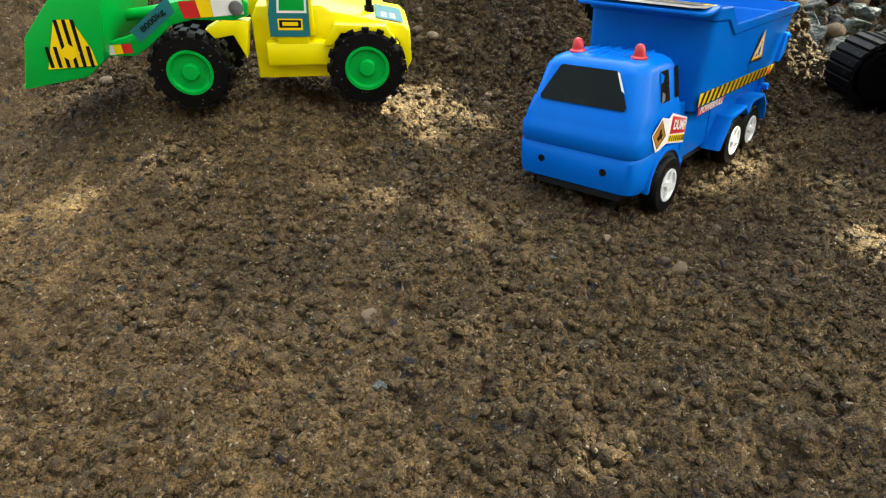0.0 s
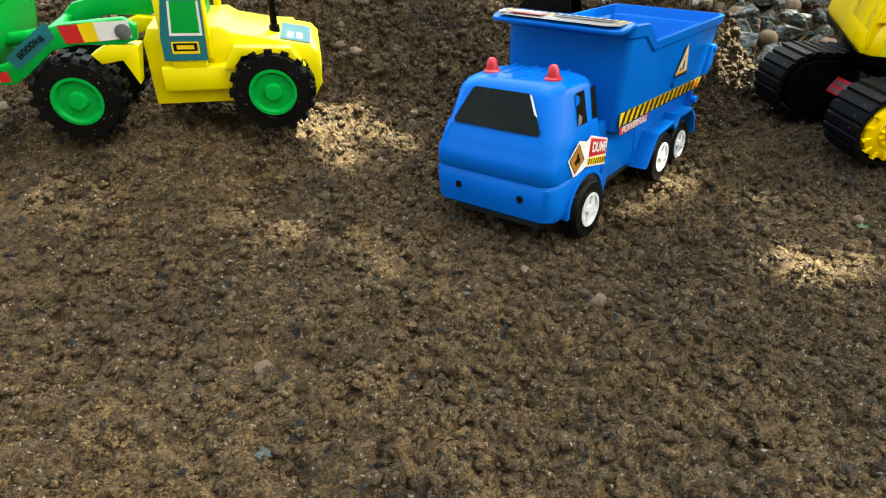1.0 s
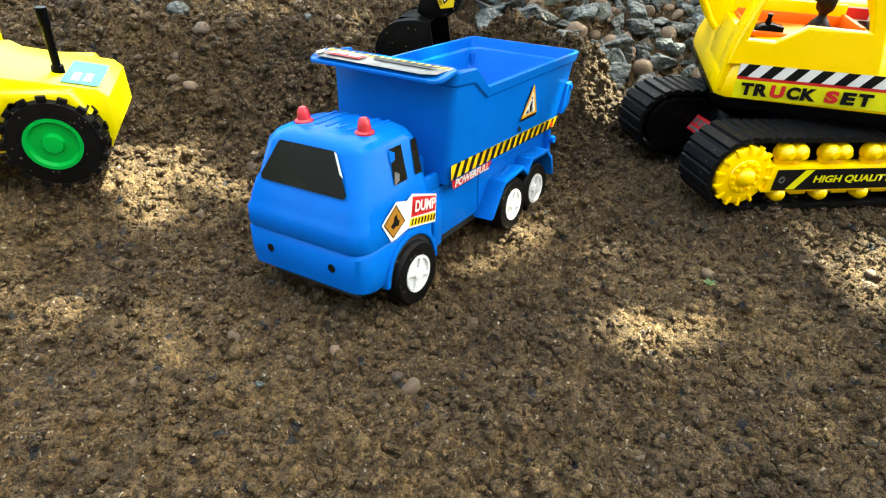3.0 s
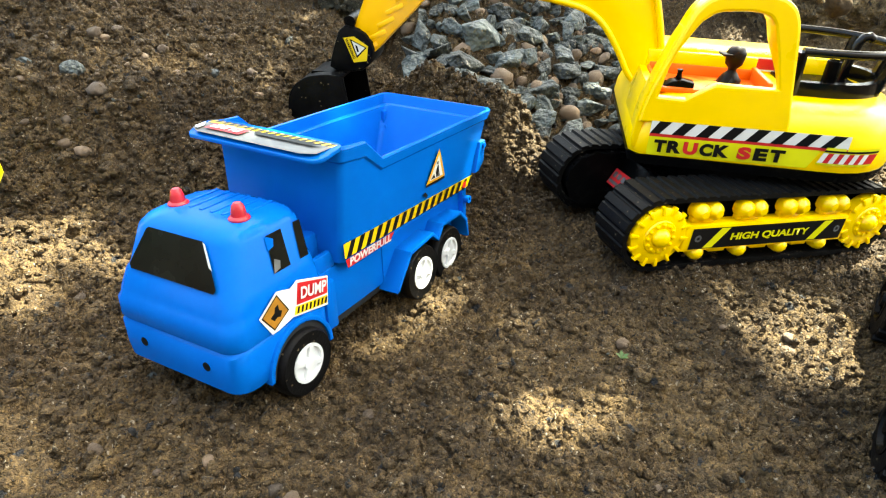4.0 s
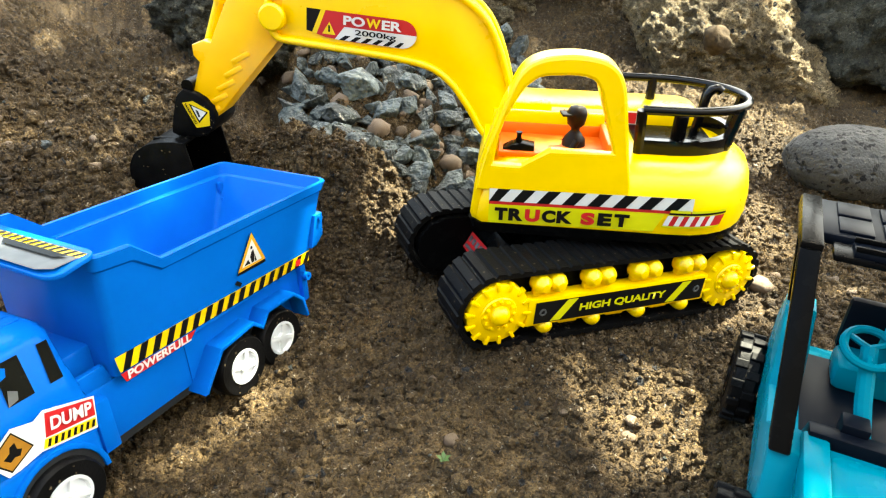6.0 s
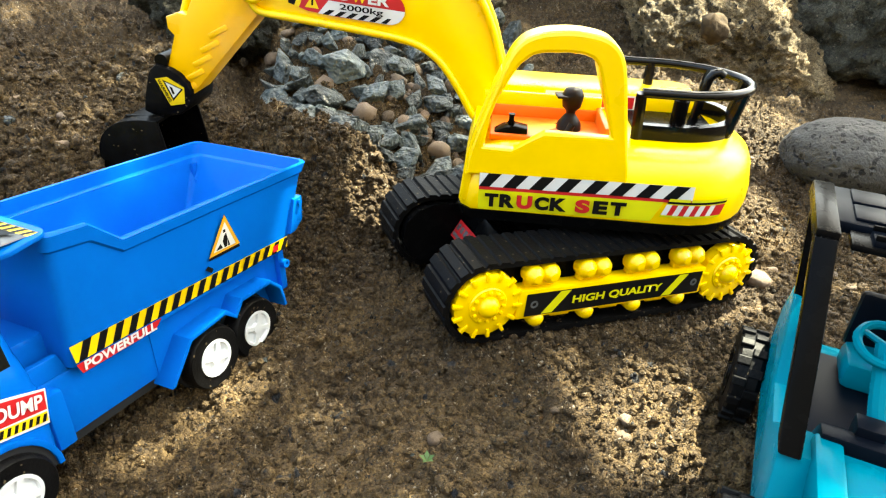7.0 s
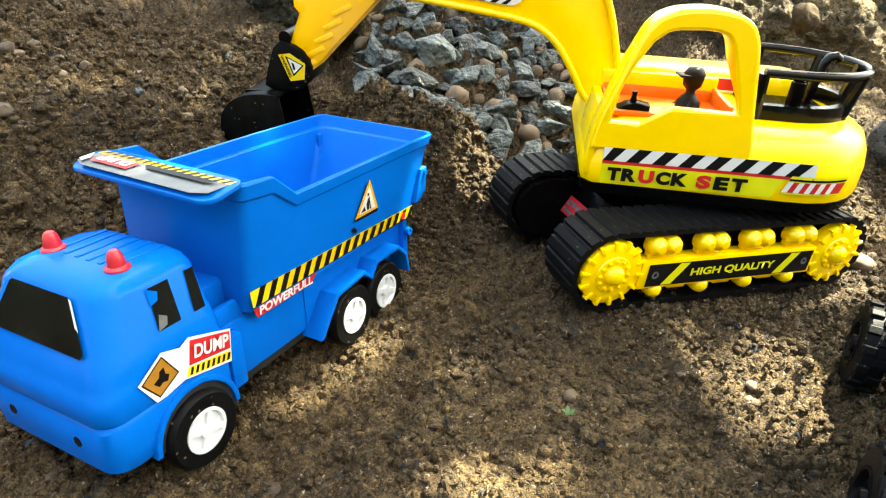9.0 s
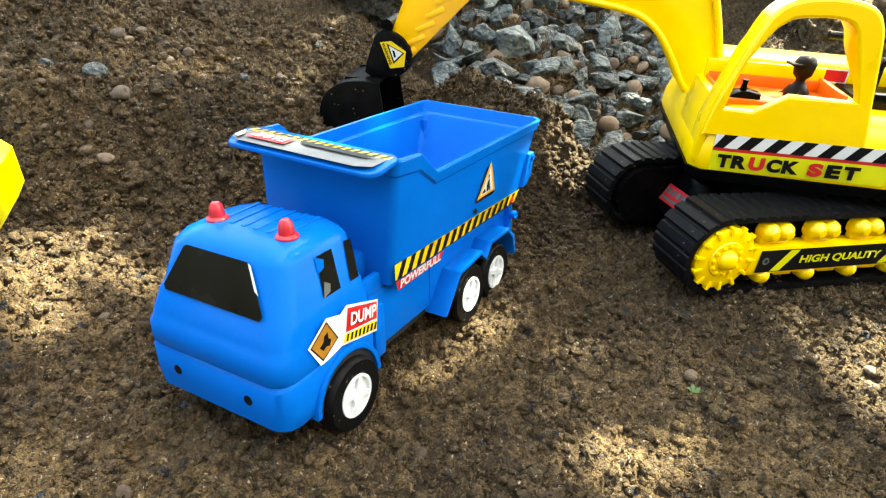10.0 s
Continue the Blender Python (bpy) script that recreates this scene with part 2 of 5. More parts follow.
def loft(sections, bm=None):
    """Skins closed loops of equal count, capped at both ends."""
    q = bmesh.new()
    rings = [[q.verts.new(p) for p in s] for s in sections]
    k = len(rings[0])
    for u, v in zip(rings, rings[1:]):
        for i in range(k):
            q.faces.new((u[i], u[(i + 1) % k], v[(i + 1) % k], v[i]))
    q.faces.new(rings[0])
    q.faces.new(list(reversed(rings[-1])))
    bmesh.ops.recalc_face_normals(q, faces=q.faces)
    return q if bm is None else merge(bm, q)


def round_rect(x0, x1, y0, y1, r, n=5):
    pts = []
    for cx, cy, a0 in ((x1 - r, y1 - r, 0), (x0 + r, y1 - r, 90), (x0 + r, y0 + r, 180), (x1 - r, y0 + r, 270)):
        for i in range(n + 1):
            a = radians(a0 + 90 * i / n)
            pts.append((cx + r * math.cos(a), cy + r * math.sin(a)))
    return pts


def sticker(name, parent, m, items, label=""):
    """Flat printed film. items: (outline in the film's own plane, material), each printed over the one before."""
    bm = bmesh.new()
    mats = []
    for k, (poly, mat) in enumerate(items):
        if mat not in mats:
            mats.append(mat)
        f = bm.faces.new([bm.verts.new(m @ Vector((u, v, 0.00030 + 0.00004 * k))) for u, v in poly])
        f.material_index = mats.index(mat)
    me = bpy.data.meshes.new(name)
    bm.to_mesh(me)
    bm.free()
    for mm in mats:
        me.materials.append(mm)
    ob = new(name, me)
    ob.parent = parent
    if label:
        ob["label"] = label
    return ob


def lettering(words, parent, m, height, width, mat, name="lettering", bold=0.0, lift=0.0012):
    """Built-in font, set on the plane of m, its lower left corner at m's origin."""
    cu = bpy.data.curves.new(name, "FONT")
    cu.body = words
    cu.size = 1.0
    cu.offset = bold
    tmp = bpy.data.objects.new(name, cu)
    scene.collection.objects.link(tmp)
    me = bpy.data.meshes.new_from_object(tmp.evaluated_get(bpy.context.evaluated_depsgraph_get()))
    bpy.data.objects.remove(tmp)
    bpy.data.curves.remove(cu)
    co = np.zeros(len(me.vertices) * 3)
    me.vertices.foreach_get("co", co)
    co = co.reshape(-1, 3)
    lo, hi = co.min(0), co.max(0)
    for v in me.vertices:
        u = (v.co.x - lo[0]) / (hi[0] - lo[0]) * width
        w = (v.co.y - lo[1]) / (hi[1] - lo[1]) * height
        v.co = m @ Vector((u, w, lift))
    me.materials.clear()
    me.materials.append(mat)
    me.name = name
    ob = new(name, me)
    ob.parent = parent
    return ob


def plane(o, u, v):
    """The frame of a film that starts at o, runs along u and rises along v."""
    u, v = Vector(u).normalized(), Vector(v)
    n = u.cross(v).normalized()
    v = n.cross(u)
    return Matrix(((u.x, v.x, n.x, o[0]), (u.y, v.y, n.y, o[1]), (u.z, v.z, n.z, o[2]), (0, 0, 0, 1)))


def rounded(poly, times=2, closed=True):
    """Cuts the corners of an outline, again and again, into a smooth curve; an open one keeps its ends."""
    for _ in range(times):
        out = [] if closed else [poly[0]]
        for (a, b), (c, d) in zip(poly, poly[1:] + (poly[:1] if closed else [])):
            out += [(0.78 * a + 0.22 * c, 0.78 * b + 0.22 * d), (0.22 * a + 0.78 * c, 0.22 * b + 0.78 * d)]
        poly = out if closed else out + [poly[-1]]
    return poly


def slanted(u0, u1, v0, v1, count, lean, first=0.0, duty=0.5):
    """Hazard stripes as outlines inside a band."""
    out = []
    pitch = (u1 - u0) / count
    for i in range(count):
        a = u0 + pitch * (i + first)
        b = a + pitch * duty
        q = [(a, v0), (b, v0), (b + lean, v1), (a + lean, v1)]
        out.append([(min(max(u, u0), u1), v) for u, v in q])
    return out


# ---------- smooth noise for the ground ----------
def value_noise(x, y, seed):
    rng = np.random.RandomState(seed)
    tab = rng.rand(256, 256)
    xi, yi = np.floor(x).astype(int), np.floor(y).astype(int)
    fx, fy = x - xi, y - yi
    fx, fy = fx * fx * (3 - 2 * fx), fy * fy * (3 - 2 * fy)
    a, b = tab[xi % 256, yi % 256], tab[(xi + 1) % 256, yi % 256]
    c, d = tab[xi % 256, (yi + 1) % 256], tab[(xi + 1) % 256, (yi + 1) % 256]
    return (a + (b - a) * fx) * (1 - fy) + (c + (d - c) * fx) * fy - 0.5


def cells(x, y, seed):
    """Distance to the nearest scattered point, in cells."""
    rng = np.random.RandomState(seed)
    tab = rng.rand(256, 256, 3)
    xi, yi = np.floor(x).astype(int), np.floor(y).astype(int)
    best = np.full(np.shape(x), 9.0)
    height = np.zeros(np.shape(x))
    for dx in (-1, 0, 1):
        for dy in (-1, 0, 1):
            t = tab[(xi + dx) % 256, (yi + dy) % 256]
            d = np.hypot(xi + dx + t[..., 0] - x, yi + dy + t[..., 1] - y)
            near = d < best
            best = np.where(near, d, best)
            height = np.where(near, t[..., 2], height)
    return best, height


def step(t):
    t = np.clip(t, 0, 1)
    return t * t * (3 - 2 * t)


def bump2(x, y, cx, cy, sx, sy, h):
    return h * np.exp(-((x - cx) / sx) ** 2 - ((y - cy) / sy) ** 2)


def ground_base(x, y):
    """The lie of the sand, in metres, without its crumbs."""
    x, y = np.asarray(x, float), np.asarray(y, float)
    left = 1 - step((x - 0.13) / 0.13)
    bank = (0.062 * step((y - 0.365) / 0.12) + 0.03 * step((y - 0.5) / 0.2)) * left
    bank = bank + 0.02 * np.exp(-((x + 0.08) / 0.09) ** 2) * step((y - 0.38) / 0.08)
    right = step((x - 0.16) / 0.10)
    slope = 0.5 * np.clip(y - 0.455 + 0.02 * value_noise(x * 20, y * 20, 5), 0, 0.30) * right
    rise = 0.30 * np.clip(y - 0.31, 0, 0.5) * step((x - 0.42) / 0.12)
    z = np.maximum(np.maximum(bank, slope), rise)
    z = z + bump2(x, y, 0.115, 0.404, 0.030, 0.024, 0.034)
    z = z + bump2(x, y, 0.140, 0.458, 0.042, 0.032, -0.028)
    z = z + bump2(x, y, 0.160, 0.482, 0.030, 0.034, -0.042)
    z = z + bump2(x, y, 0.262, 0.450, 0.040, 0.038, 0.030)
    z = z + bump2(x, y, 0.205, 0.470, 0.055, 0.060, 0.052)
    z = z + 0.035 * step((y - 0.48) / 0.18) * step((0.07 - x) / 0.12)
    z = z + bump2(x, y, 0.250, 0.415, 0.040, 0.030, 0.012)
    z = z + bump2(x, y, 0.085, 0.295, 0.085, 0.075, -0.0105)
    z = z + bump2(x, y, 0.31, 0.300, 0.055, 0.048, 0.0095) + bump2(x, y, 0.44, 0.300, 0.055, 0.045, 0.0045)
    z = z + bump2(x, y, -0.17, 0.32, 0.13, 0.09, 0.036)
    z = z + 0.13 * step((y - 0.78) / 0.16)
    dug = np.exp(-(((x - 0.140) / 0.046) ** 2 + ((y - 0.487) / 0.046) ** 2) ** 2)
    z = z + (np.minimum(z, 0.024) - z) * dug
    far = step((np.hypot(x - 0.2, y - 0.3) - 0.6) / 0.5)
    return z * (1 - far) + 0.10 * far


def ground(x, y):
    x, y = np.asarray(x, float), np.asarray(y, float)
    z = ground_base(x, y)
    rough = np.maximum(0.9, 1.35 + 0.9 * step((y - 0.33) / 0.1) * step((0.45 - x) / 0.2) + 0.7 * value_noise(x * 11, y * 11, 3)) + bump2(x, y, 0.215, 0.445, 0.075, 0.060, 0.9)
    z = z + 0.006 * value_noise(x * 22, y * 22, 11) + 0.004 * value_noise(x * 55 + 3, y * 55, 12) * rough
    for freq, amp, seed in ((120, 0.0034, 31), (235, 0.0026, 32), (420, 0.0020, 33)):
        z = z + amp * rough * value_noise(x * freq + 5, y * freq, seed)
    for freq, amp, seed in ((90, 0.0018, 21), (180, 0.0019, 22), (340, 0.0016, 23)):
        wx = x + 0.005 * value_noise(x * 120, y * 120, seed + 40)
        wy = y + 0.005 * value_noise(x * 120 + 7, y * 120, seed + 50)
        d, h = cells(wx * freq, wy * freq, seed)
        z = z + amp * rough * (np.clip(0.75 - d, 0, 1) * (0.2 + 1.7 * h) - 0.2)
    return z


def graded(lo, hi, fine, far, count):
    """Even steps between lo and hi, then ever wider ones out to far."""
    mid = np.arange(lo, hi, fine)
    out = fine * np.cumsum(np.geomspace(1.3, 1.0, 1)[0] * np.geomspace(1, (far / fine / 6), count))
    return np.concatenate([lo - out[::-1], mid, hi + out])


def build_ground():
    gx = graded(-0.36, 0.74, 0.0014, 60.0, 26)
    gy = graded(-0.06, 0.74, 0.0014, 60.0, 26)
    X, Y = np.meshgrid(gx, gy)
    Z = ground(X, Y)
    X = X + 0.0026 * value_noise(X * 170, Y * 170, 61)
    Y = Y + 0.0026 * value_noise(X * 170 + 9, Y * 170, 62)
    co = np.stack([X, Y, Z], -1).reshape(-1, 3)
    w, h = len(gx), len(gy)
    idx = np.arange(w * h).reshape(h, w)
    quads = np.stack([idx[:-1, :-1], idx[:-1, 1:], idx[1:, 1:], idx[1:, :-1]], -1).reshape(-1, 4)
    me = bpy.data.meshes.new("ground")
    me.vertices.add(len(co))
    me.vertices.foreach_set("co", co.ravel())
    me.loops.add(quads.size)
    me.loops.foreach_set("vertex_index", quads.ravel().astype(np.int32))
    me.polygons.add(len(quads))
    me.polygons.foreach_set("loop_start", np.arange(0, quads.size, 4, dtype=np.int32))
    me.update(calc_edges=True)
    me.polygons.foreach_set("use_smooth", np.ones(len(quads), bool))
    me.materials.append(SAND)
    return tagged(new("ground", me), "damp brown crumbly sand banked up behind the toys", "ground", kind="structure")


build_ground()

# unseen wall, added behind the camera to block low sky light
PLASTER = material("added_wall_plaster", (0.16, 0.145, 0.12), 0.9, vary=0.25, scale=3, bump=0.004, bump_scale=30)
low_sky_block = part("added_wall_south", box(-3.5, 3.5, -1.95, -1.75, 0.02, 1.9, 0.01), PLASTER)
tagged(low_sky_block, "added plain wall, unseen, blocking low sky behind the camera", "wall", kind="structure")


# ---------- dump truck ----------
def wheel(parent, x, y, z, r, w, sign, rim_r, rim_mat, spokes=4, name="wheel"):
    """Tyre with rounded shoulders and a spoked rim; sign is the side it faces."""
    o, i = y, y - sign * w
    bm = lathe([(rim_r * 0.9, o - sign * 0.0012), (rim_r * 1.02, o), (r * 0.93, o), (r * 0.985, o - sign * w * 0.13), (r, o - sign * w * 0.3), (r, i + sign * w * 0.3), (r * 0.93, i), (rim_r, i)], "y", 40, at=(x, 0, z))
    wh = part(name, bm, RUBBER, parent)
    bm = lathe([(rim_r * 1.0, o - sign * 0.0045), (rim_r * 1.0, o + sign * 0.0004), (rim_r * 0.86, o + sign * 0.0004), (rim_r * 0.8, o - sign * 0.0010), (rim_r * 0.34, o - sign * 0.0010), (rim_r * 0.3, o + sign * 0.0006), (0, o + sign * 0.0008)], "y", 36, at=(x, 0, z))
    for k in range(spokes):
        a = math.pi * 2 * k / spokes + 0.35
        c, s = math.cos(a), math.sin(a)
        q = box(rim_r * 0.25, rim_r * 0.85, min(o - sign * 0.003, o + sign * 0.0004), max(o - sign * 0.003, o + sign * 0.0004), -rim_r * 0.12, rim_r * 0.12)
        bmesh.ops.transform(q, matrix=Matrix(((c, 0, -s, x), (0, 1, 0, 0), (s, 0, c, z), (0, 0, 0, 1))), verts=q.verts)
        merge(bm, q)
    part("rim", bm, rim_mat, wh, sharp=25)
    return wh


def bed_shell():
    """Open skip with slanted walls, a flared lip and raised front shoulders."""
    # station: top x, y, z; bottom x, y, z  (going round, left side first)
    left = [(-0.1200, 0.0405, 0.0920, -0.1010, 0.0365, 0.0465), (-0.060, 0.0408, 0.0930, -0.060, 0.0372, 0.047),
            (-0.0010, 0.0408, 0.0935, -0.0010, 0.0372, 0.0475), (0.0115, 0.0405, 0.1045, 0.0115, 0.037, 0.048),
            (0.0285, 0.0395, 0.1055, 0.0285, 0.0355, 0.048)]
    st = left + [(x, -y, z, bx, -by, bz) for x, y, z, bx, by, bz in reversed(left)]
    bm = bmesh.new()
    th = 0.0022

    def inset(x, y, by=0.0, bx=0.0):
        sx = -1 if x > 0.02 else (1 if x < -0.1 else 0)
        return x + sx * bx, y - math.copysign(by, y)
    loops = []
    rows = []
    for tx, ty, tz, bx, by, bz in st:
        def mixp(k):
            return bx + (tx - bx) * k, by + (ty - by) * k, bz + (tz - bz) * k
        x9, y9, z9 = mixp(0.86)
        xi, yi = inset(x9, y9, 0.0012, 0.0012)
        col = [(bx, by, bz), mixp(0.12), (xi, yi, z9 - 0.0002), (x9, y9, z9 + 0.001), (tx, ty, tz - 0.0008)]
        xa, ya = inset(tx, ty, 0.0006, 0.0006)
        col.append((xa, ya, tz))
        xb, yb = inset(tx, ty, th, th)
        col.append((xb, yb, tz - 0.0002))
        xc, yc = inset(x9, y9, th, th)
        col.append((xc, yc, z9))
        xd, yd = inset(x9, y9, th + 0.002, th + 0.002)
        col.append((xd, yd, z9 - 0.001))
        xe, ye = inset(bx, by, th + 0.003, th + 0.004)
        col.append((xe, ye, 0.054))
        rows.append([bm.verts.new(p) for p in col])
    k = len(rows)
    for i in range(k):
        u, v = rows[i], rows[(i + 1) % k]
        for j in range(len(u) - 1):
            bm.faces.new((u[j], v[j], v[j + 1], u[j + 1]))
    bm.faces.new([r[0] for r in rows])
    bm.faces.new([r[-1] for r in reversed(rows)])
    corner = set()
    for i in (0, 4, 5, 9):
        corner |= {e for a, b in zip(rows[i], rows[i][1:]) for e in a.link_edges if e.other_vert(a) is b}
    bmesh.ops.bevel(bm, geom=list(corner), offset=0.0032, segments=3, affect="EDGES", profile=0.5, clamp_overlap=True)
    return bm


def build_dump_truck(m):
    t = thing("dump_truck", m, "blue plastic toy dump truck with empty bed, standing on sand", "toy truck")
    # bed
    bed = part("bed", bed_shell(), BLUE, t, sharp=28)
    bed.matrix_basis = Matrix.Translation((0, 0.0405, 0.050)) @ Matrix.Rotation(radians(-2.5), 4, "X") @ Matrix.Translation((0, -0.0405, -0.050))   # the bed sits askew on its pivot
    vis = round_rect(0.024, 0.0455, -0.0405, 0.0405, 0.008)
    bm = prism(vis, 0.1035, 0.1055, "z", 0.0006)
    for v in bm.verts:
        v.co.z += -0.0035 * ((v.co.y / 0.0405) ** 2) * step((v.co.x - 0.03) / 0.02) + 0.001
    part("visor", bm, BLUE, bed)
    for sy in (1, -1):
        part("rib", box(-0.110, -0.1065, sy * 0.0335 - 0.0012, sy * 0.0335 + 0.0012, 0.057, 0.0825, 0.0006), BLUE, bed)
        bm = prism([(-0.1130, 0.0735), (-0.1060, 0.0735), (-0.1005, 0.0550), (-0.1050, 0.0550), (-0.1120, 0.0600)], sy * 0.0300, sy * 0.0402, "y", 0.0008)
        part("hinge_plate", bm, BLUE, bed)
        part("hinge_pin", lathe([(0.0016, -0.002), (0.0016, 0.002)], "y", 12, at=(-0.1095, sy * 0.0395, 0.0712)), BLUE, bed)
    part("tailgate_bar", box(-0.1110, -0.1080, -0.034, 0.034, 0.0605, 0.0630, 0.0006), BLUE, bed)
    # chassis
    ch = part("chassis", box(-0.097, 0.046, -0.0315, 0.0315, 0.0185, 0.0468, 0.0015), BLUE, t)
    # block below the chassis, its near-black colour painting the shade there
    part("underside_shade", box(-0.094, 0.092, -0.027, 0.027, 0.012, 0.0190), BLUE_SHADE, t)
    part("bed_pivot", box(0.026, 0.042, -0.022, 0.022, 0.045, 0.062, 0.002), BLUE, t)
    for sy in (1, -1):
        bm = prism([(0.0275, 0.0465), (0.030, 0.055), (0.042, 0.055), (0.046, 0.0465)], sy * 0.028, sy * 0.031, "y", 0.0006)
        part("side_block", bm, BLUE, ch)
        # double wheel arch
        outer = [(-0.0065, 0.0165), (-0.0090, 0.0205), (-0.0210, 0.0350), (-0.0450, 0.0372), (-0.0505, 0.0320), (-0.0555, 0.0385), (-0.0780, 0.0380), (-0.0855, 0.0310), (-0.0880, 0.0185)]
        inner = [(-0.0860, 0.0185), (-0.0836, 0.0300), (-0.0770, 0.0360), (-0.0565, 0.0363), (-0.0508, 0.0293), (-0.0440, 0.0350), (-0.0222, 0.0330), (-0.0108, 0.0195), (-0.0085, 0.0165)]
        part("mudguard", prism(outer + inner, sy * 0.030, sy * 0.0425, "y", 0.0004), BLUE, ch)
        bm = prism([(-0.0090, 0.0205), (-0.0210, 0.0350), (-0.0450, 0.0372), (-0.0505, 0.0320), (-0.0555, 0.0385), (-0.0780, 0.0380), (-0.0855, 0.0310), (-0.0860, 0.044), (-0.0090, 0.044)], sy * 0.0300, sy * 0.0320, "y", 0)
        part("arch_web", bm, BLUE, ch)
        part("tail_bracket", box(-0.0995, -0.0945, sy * 0.0315 - 0.003, sy * 0.0315 + 0.003, 0.022, 0.0465, 0.001), BLUE, ch)
        part("tail_lug", lathe([(0.0024, 0.0), (0.0024, sy * 0.0035), (0.001, sy * 0.0035), (0.001, sy * 0.001)], "y", 14, at=(-0.097, sy * 0.0345, 0.0385)), BLUE, ch)
        for x in (-0.0342, -0.0639):
            # flat dark disc painting the shade behind each rear wheel
            part("wheel_pocket_shade", lathe([(0.0175, sy * 0.0318), (0.0175, sy * 0.0324)], "y", 28, at=(x, 0, 0.0165)), BLUE_SHADE, ch)
    # cab
    secs = []
    for z, xf, xr, hw, r in ((0.0165, 0.0950, 0.041, 0.0350, 0.007), (0.0190, 0.0985, 0.0405, 0.0372, 0.008), (0.0250, 0.0992, 0.0405, 0.0376, 0.008), (0.0365, 0.0992, 0.0405, 0.0376, 0.008), (0.0380, 0.0980, 0.0405, 0.0368, 0.008),
                             (0.0400, 0.0992, 0.0405, 0.0374, 0.008), (0.0480, 0.0990, 0.0405, 0.0370, 0.008), (0.0500, 0.0975, 0.041, 0.0362, 0.008), (0.0530, 0.0968, 0.041, 0.0358, 0.008), (0.0605, 0.0932, 0.042, 0.0345, 0.008),
                             (0.0625, 0.0920, 0.042, 0.0335, 0.009), (0.0785, 0.0862, 0.043, 0.0308, 0.010), (0.0815, 0.0835, 0.044, 0.0288, 0.011), (0.0832, 0.079, 0.046, 0.0255, 0.011), (0.0840, 0.073, 0.049, 0.021, 0.010)):
        secs.append([(x, y, z) for x, y in round_rect(xr, xf, -hw, hw, r)])
    cab = part("cab", loft(secs), BLUE, t, sharp=42)
    for k in range(6):
        y = -0.0165 + 0.0066 * k
        part("roof_rib", box(0.048, 0.070, y - 0.0011, y + 0.0011, 0.0835, 0.0845, 0.0004), BLUE, cab)
    for y in (-0.0186, 0.0186):
        bm = lathe([(0.0045, 0.0815), (0.0046, 0.0843), (0.0042, 0.0848), (0.0033, 0.0852), (0.0030, 0.0875), (0.0025, 0.0896), (0.0016, 0.0908), (0, 0.0913)], "z", 20, at=(0.0687, y, 0))
        part("beacon", bm, RED, cab, "red plastic warning beacon")
    # no hole is cut: flush black discs paint the dark inside
    for y in (-0.0195, 0.0195):
        bm = lathe([(0.0021, 0.096), (0.0021, 0.09945)], "x", 16, at=(0, y, 0.0295))
        part("lamp_hole_disc", bm, S_BLK, cab, "black disc for the dark inside an empty round lamp hole")
    for sy in (1, -1):
        n = 14
        arc = [(0.0637 + 0.0205 * math.cos(math.pi * i / n), 0.0165 + 0.0215 * math.sin(math.pi * i / n)) for i in range(n + 1)]
        arc2 = [(0.0637 + 0.0182 * math.cos(math.pi * i / n), 0.0165 + 0.0190 * math.sin(math.pi * i / n)) for i in range(n, -1, -1)]
        part("wheel_arch", prism(arc + arc2, sy * 0.035, sy * 0.0392, "y", 0.0004), BLUE, cab)
        # dark half disc that paints the shade of an uncut wheel opening
        part("wheel_well_shade", prism(arc2, sy * 0.034, sy * 0.0379, "y"), BLUE_SHADE, cab)
        part("step_plate", box(0.035, 0.0425, min(sy * 0.029, sy * 0.0365), max(sy * 0.029, sy * 0.0365), 0.019, 0.044, 0.001), BLUE, cab)
        for x in (0.0637, -0.0342, -0.0639):
            wheel(t, x, sy * 0.0415, 0.0162, 0.0162, 0.0105, sy, 0.0094, WHITE)
    # films on the near flank
    band = plane((0.0278, 0.0374, 0.0512), (-1, 0, -0.0275), (0, 0.06, 1))
    low, top_l, top_r, w = 0.0, 0.0082, 0.0062, 0.1275
    items = [([(0, low), (w, low), (w, top_r), (-0.0015, top_l)], S_YEL)]
    for q in slanted(0.0, w, 0.0, 1.0, 17, 0.0032, 0.15, 0.5):
        items.append(([(u, v * (top_l + (top_r - top_l) * u / w)) for u, v in q], S_BLK))
    items += [([(0.0015, -0.0052), (0.0365, -0.0044), (0.0405, -0.0002), (-0.0005, -0.0002)], S_RED), ([(w - 0.0125, 0.0012), (w - 0.0085, 0.0012), (w - 0.0085, 0.0048), (w - 0.0125, 0.0048)], S_RED)]
    sticker("hazard_film", bed, band, items, "yellow and black hazard stripe sticker")
    lettering("POWERFULL", bed, band @ Matrix.Translation((0.0024, -0.0042, 0)), 0.0044, 0.0345, S_WHT, bold=0.035, lift=0.0015)
    film = plane((0.0640, 0.0378, 0.0385), (-1, 0.01, -0.11), (0, -0.04, 1))
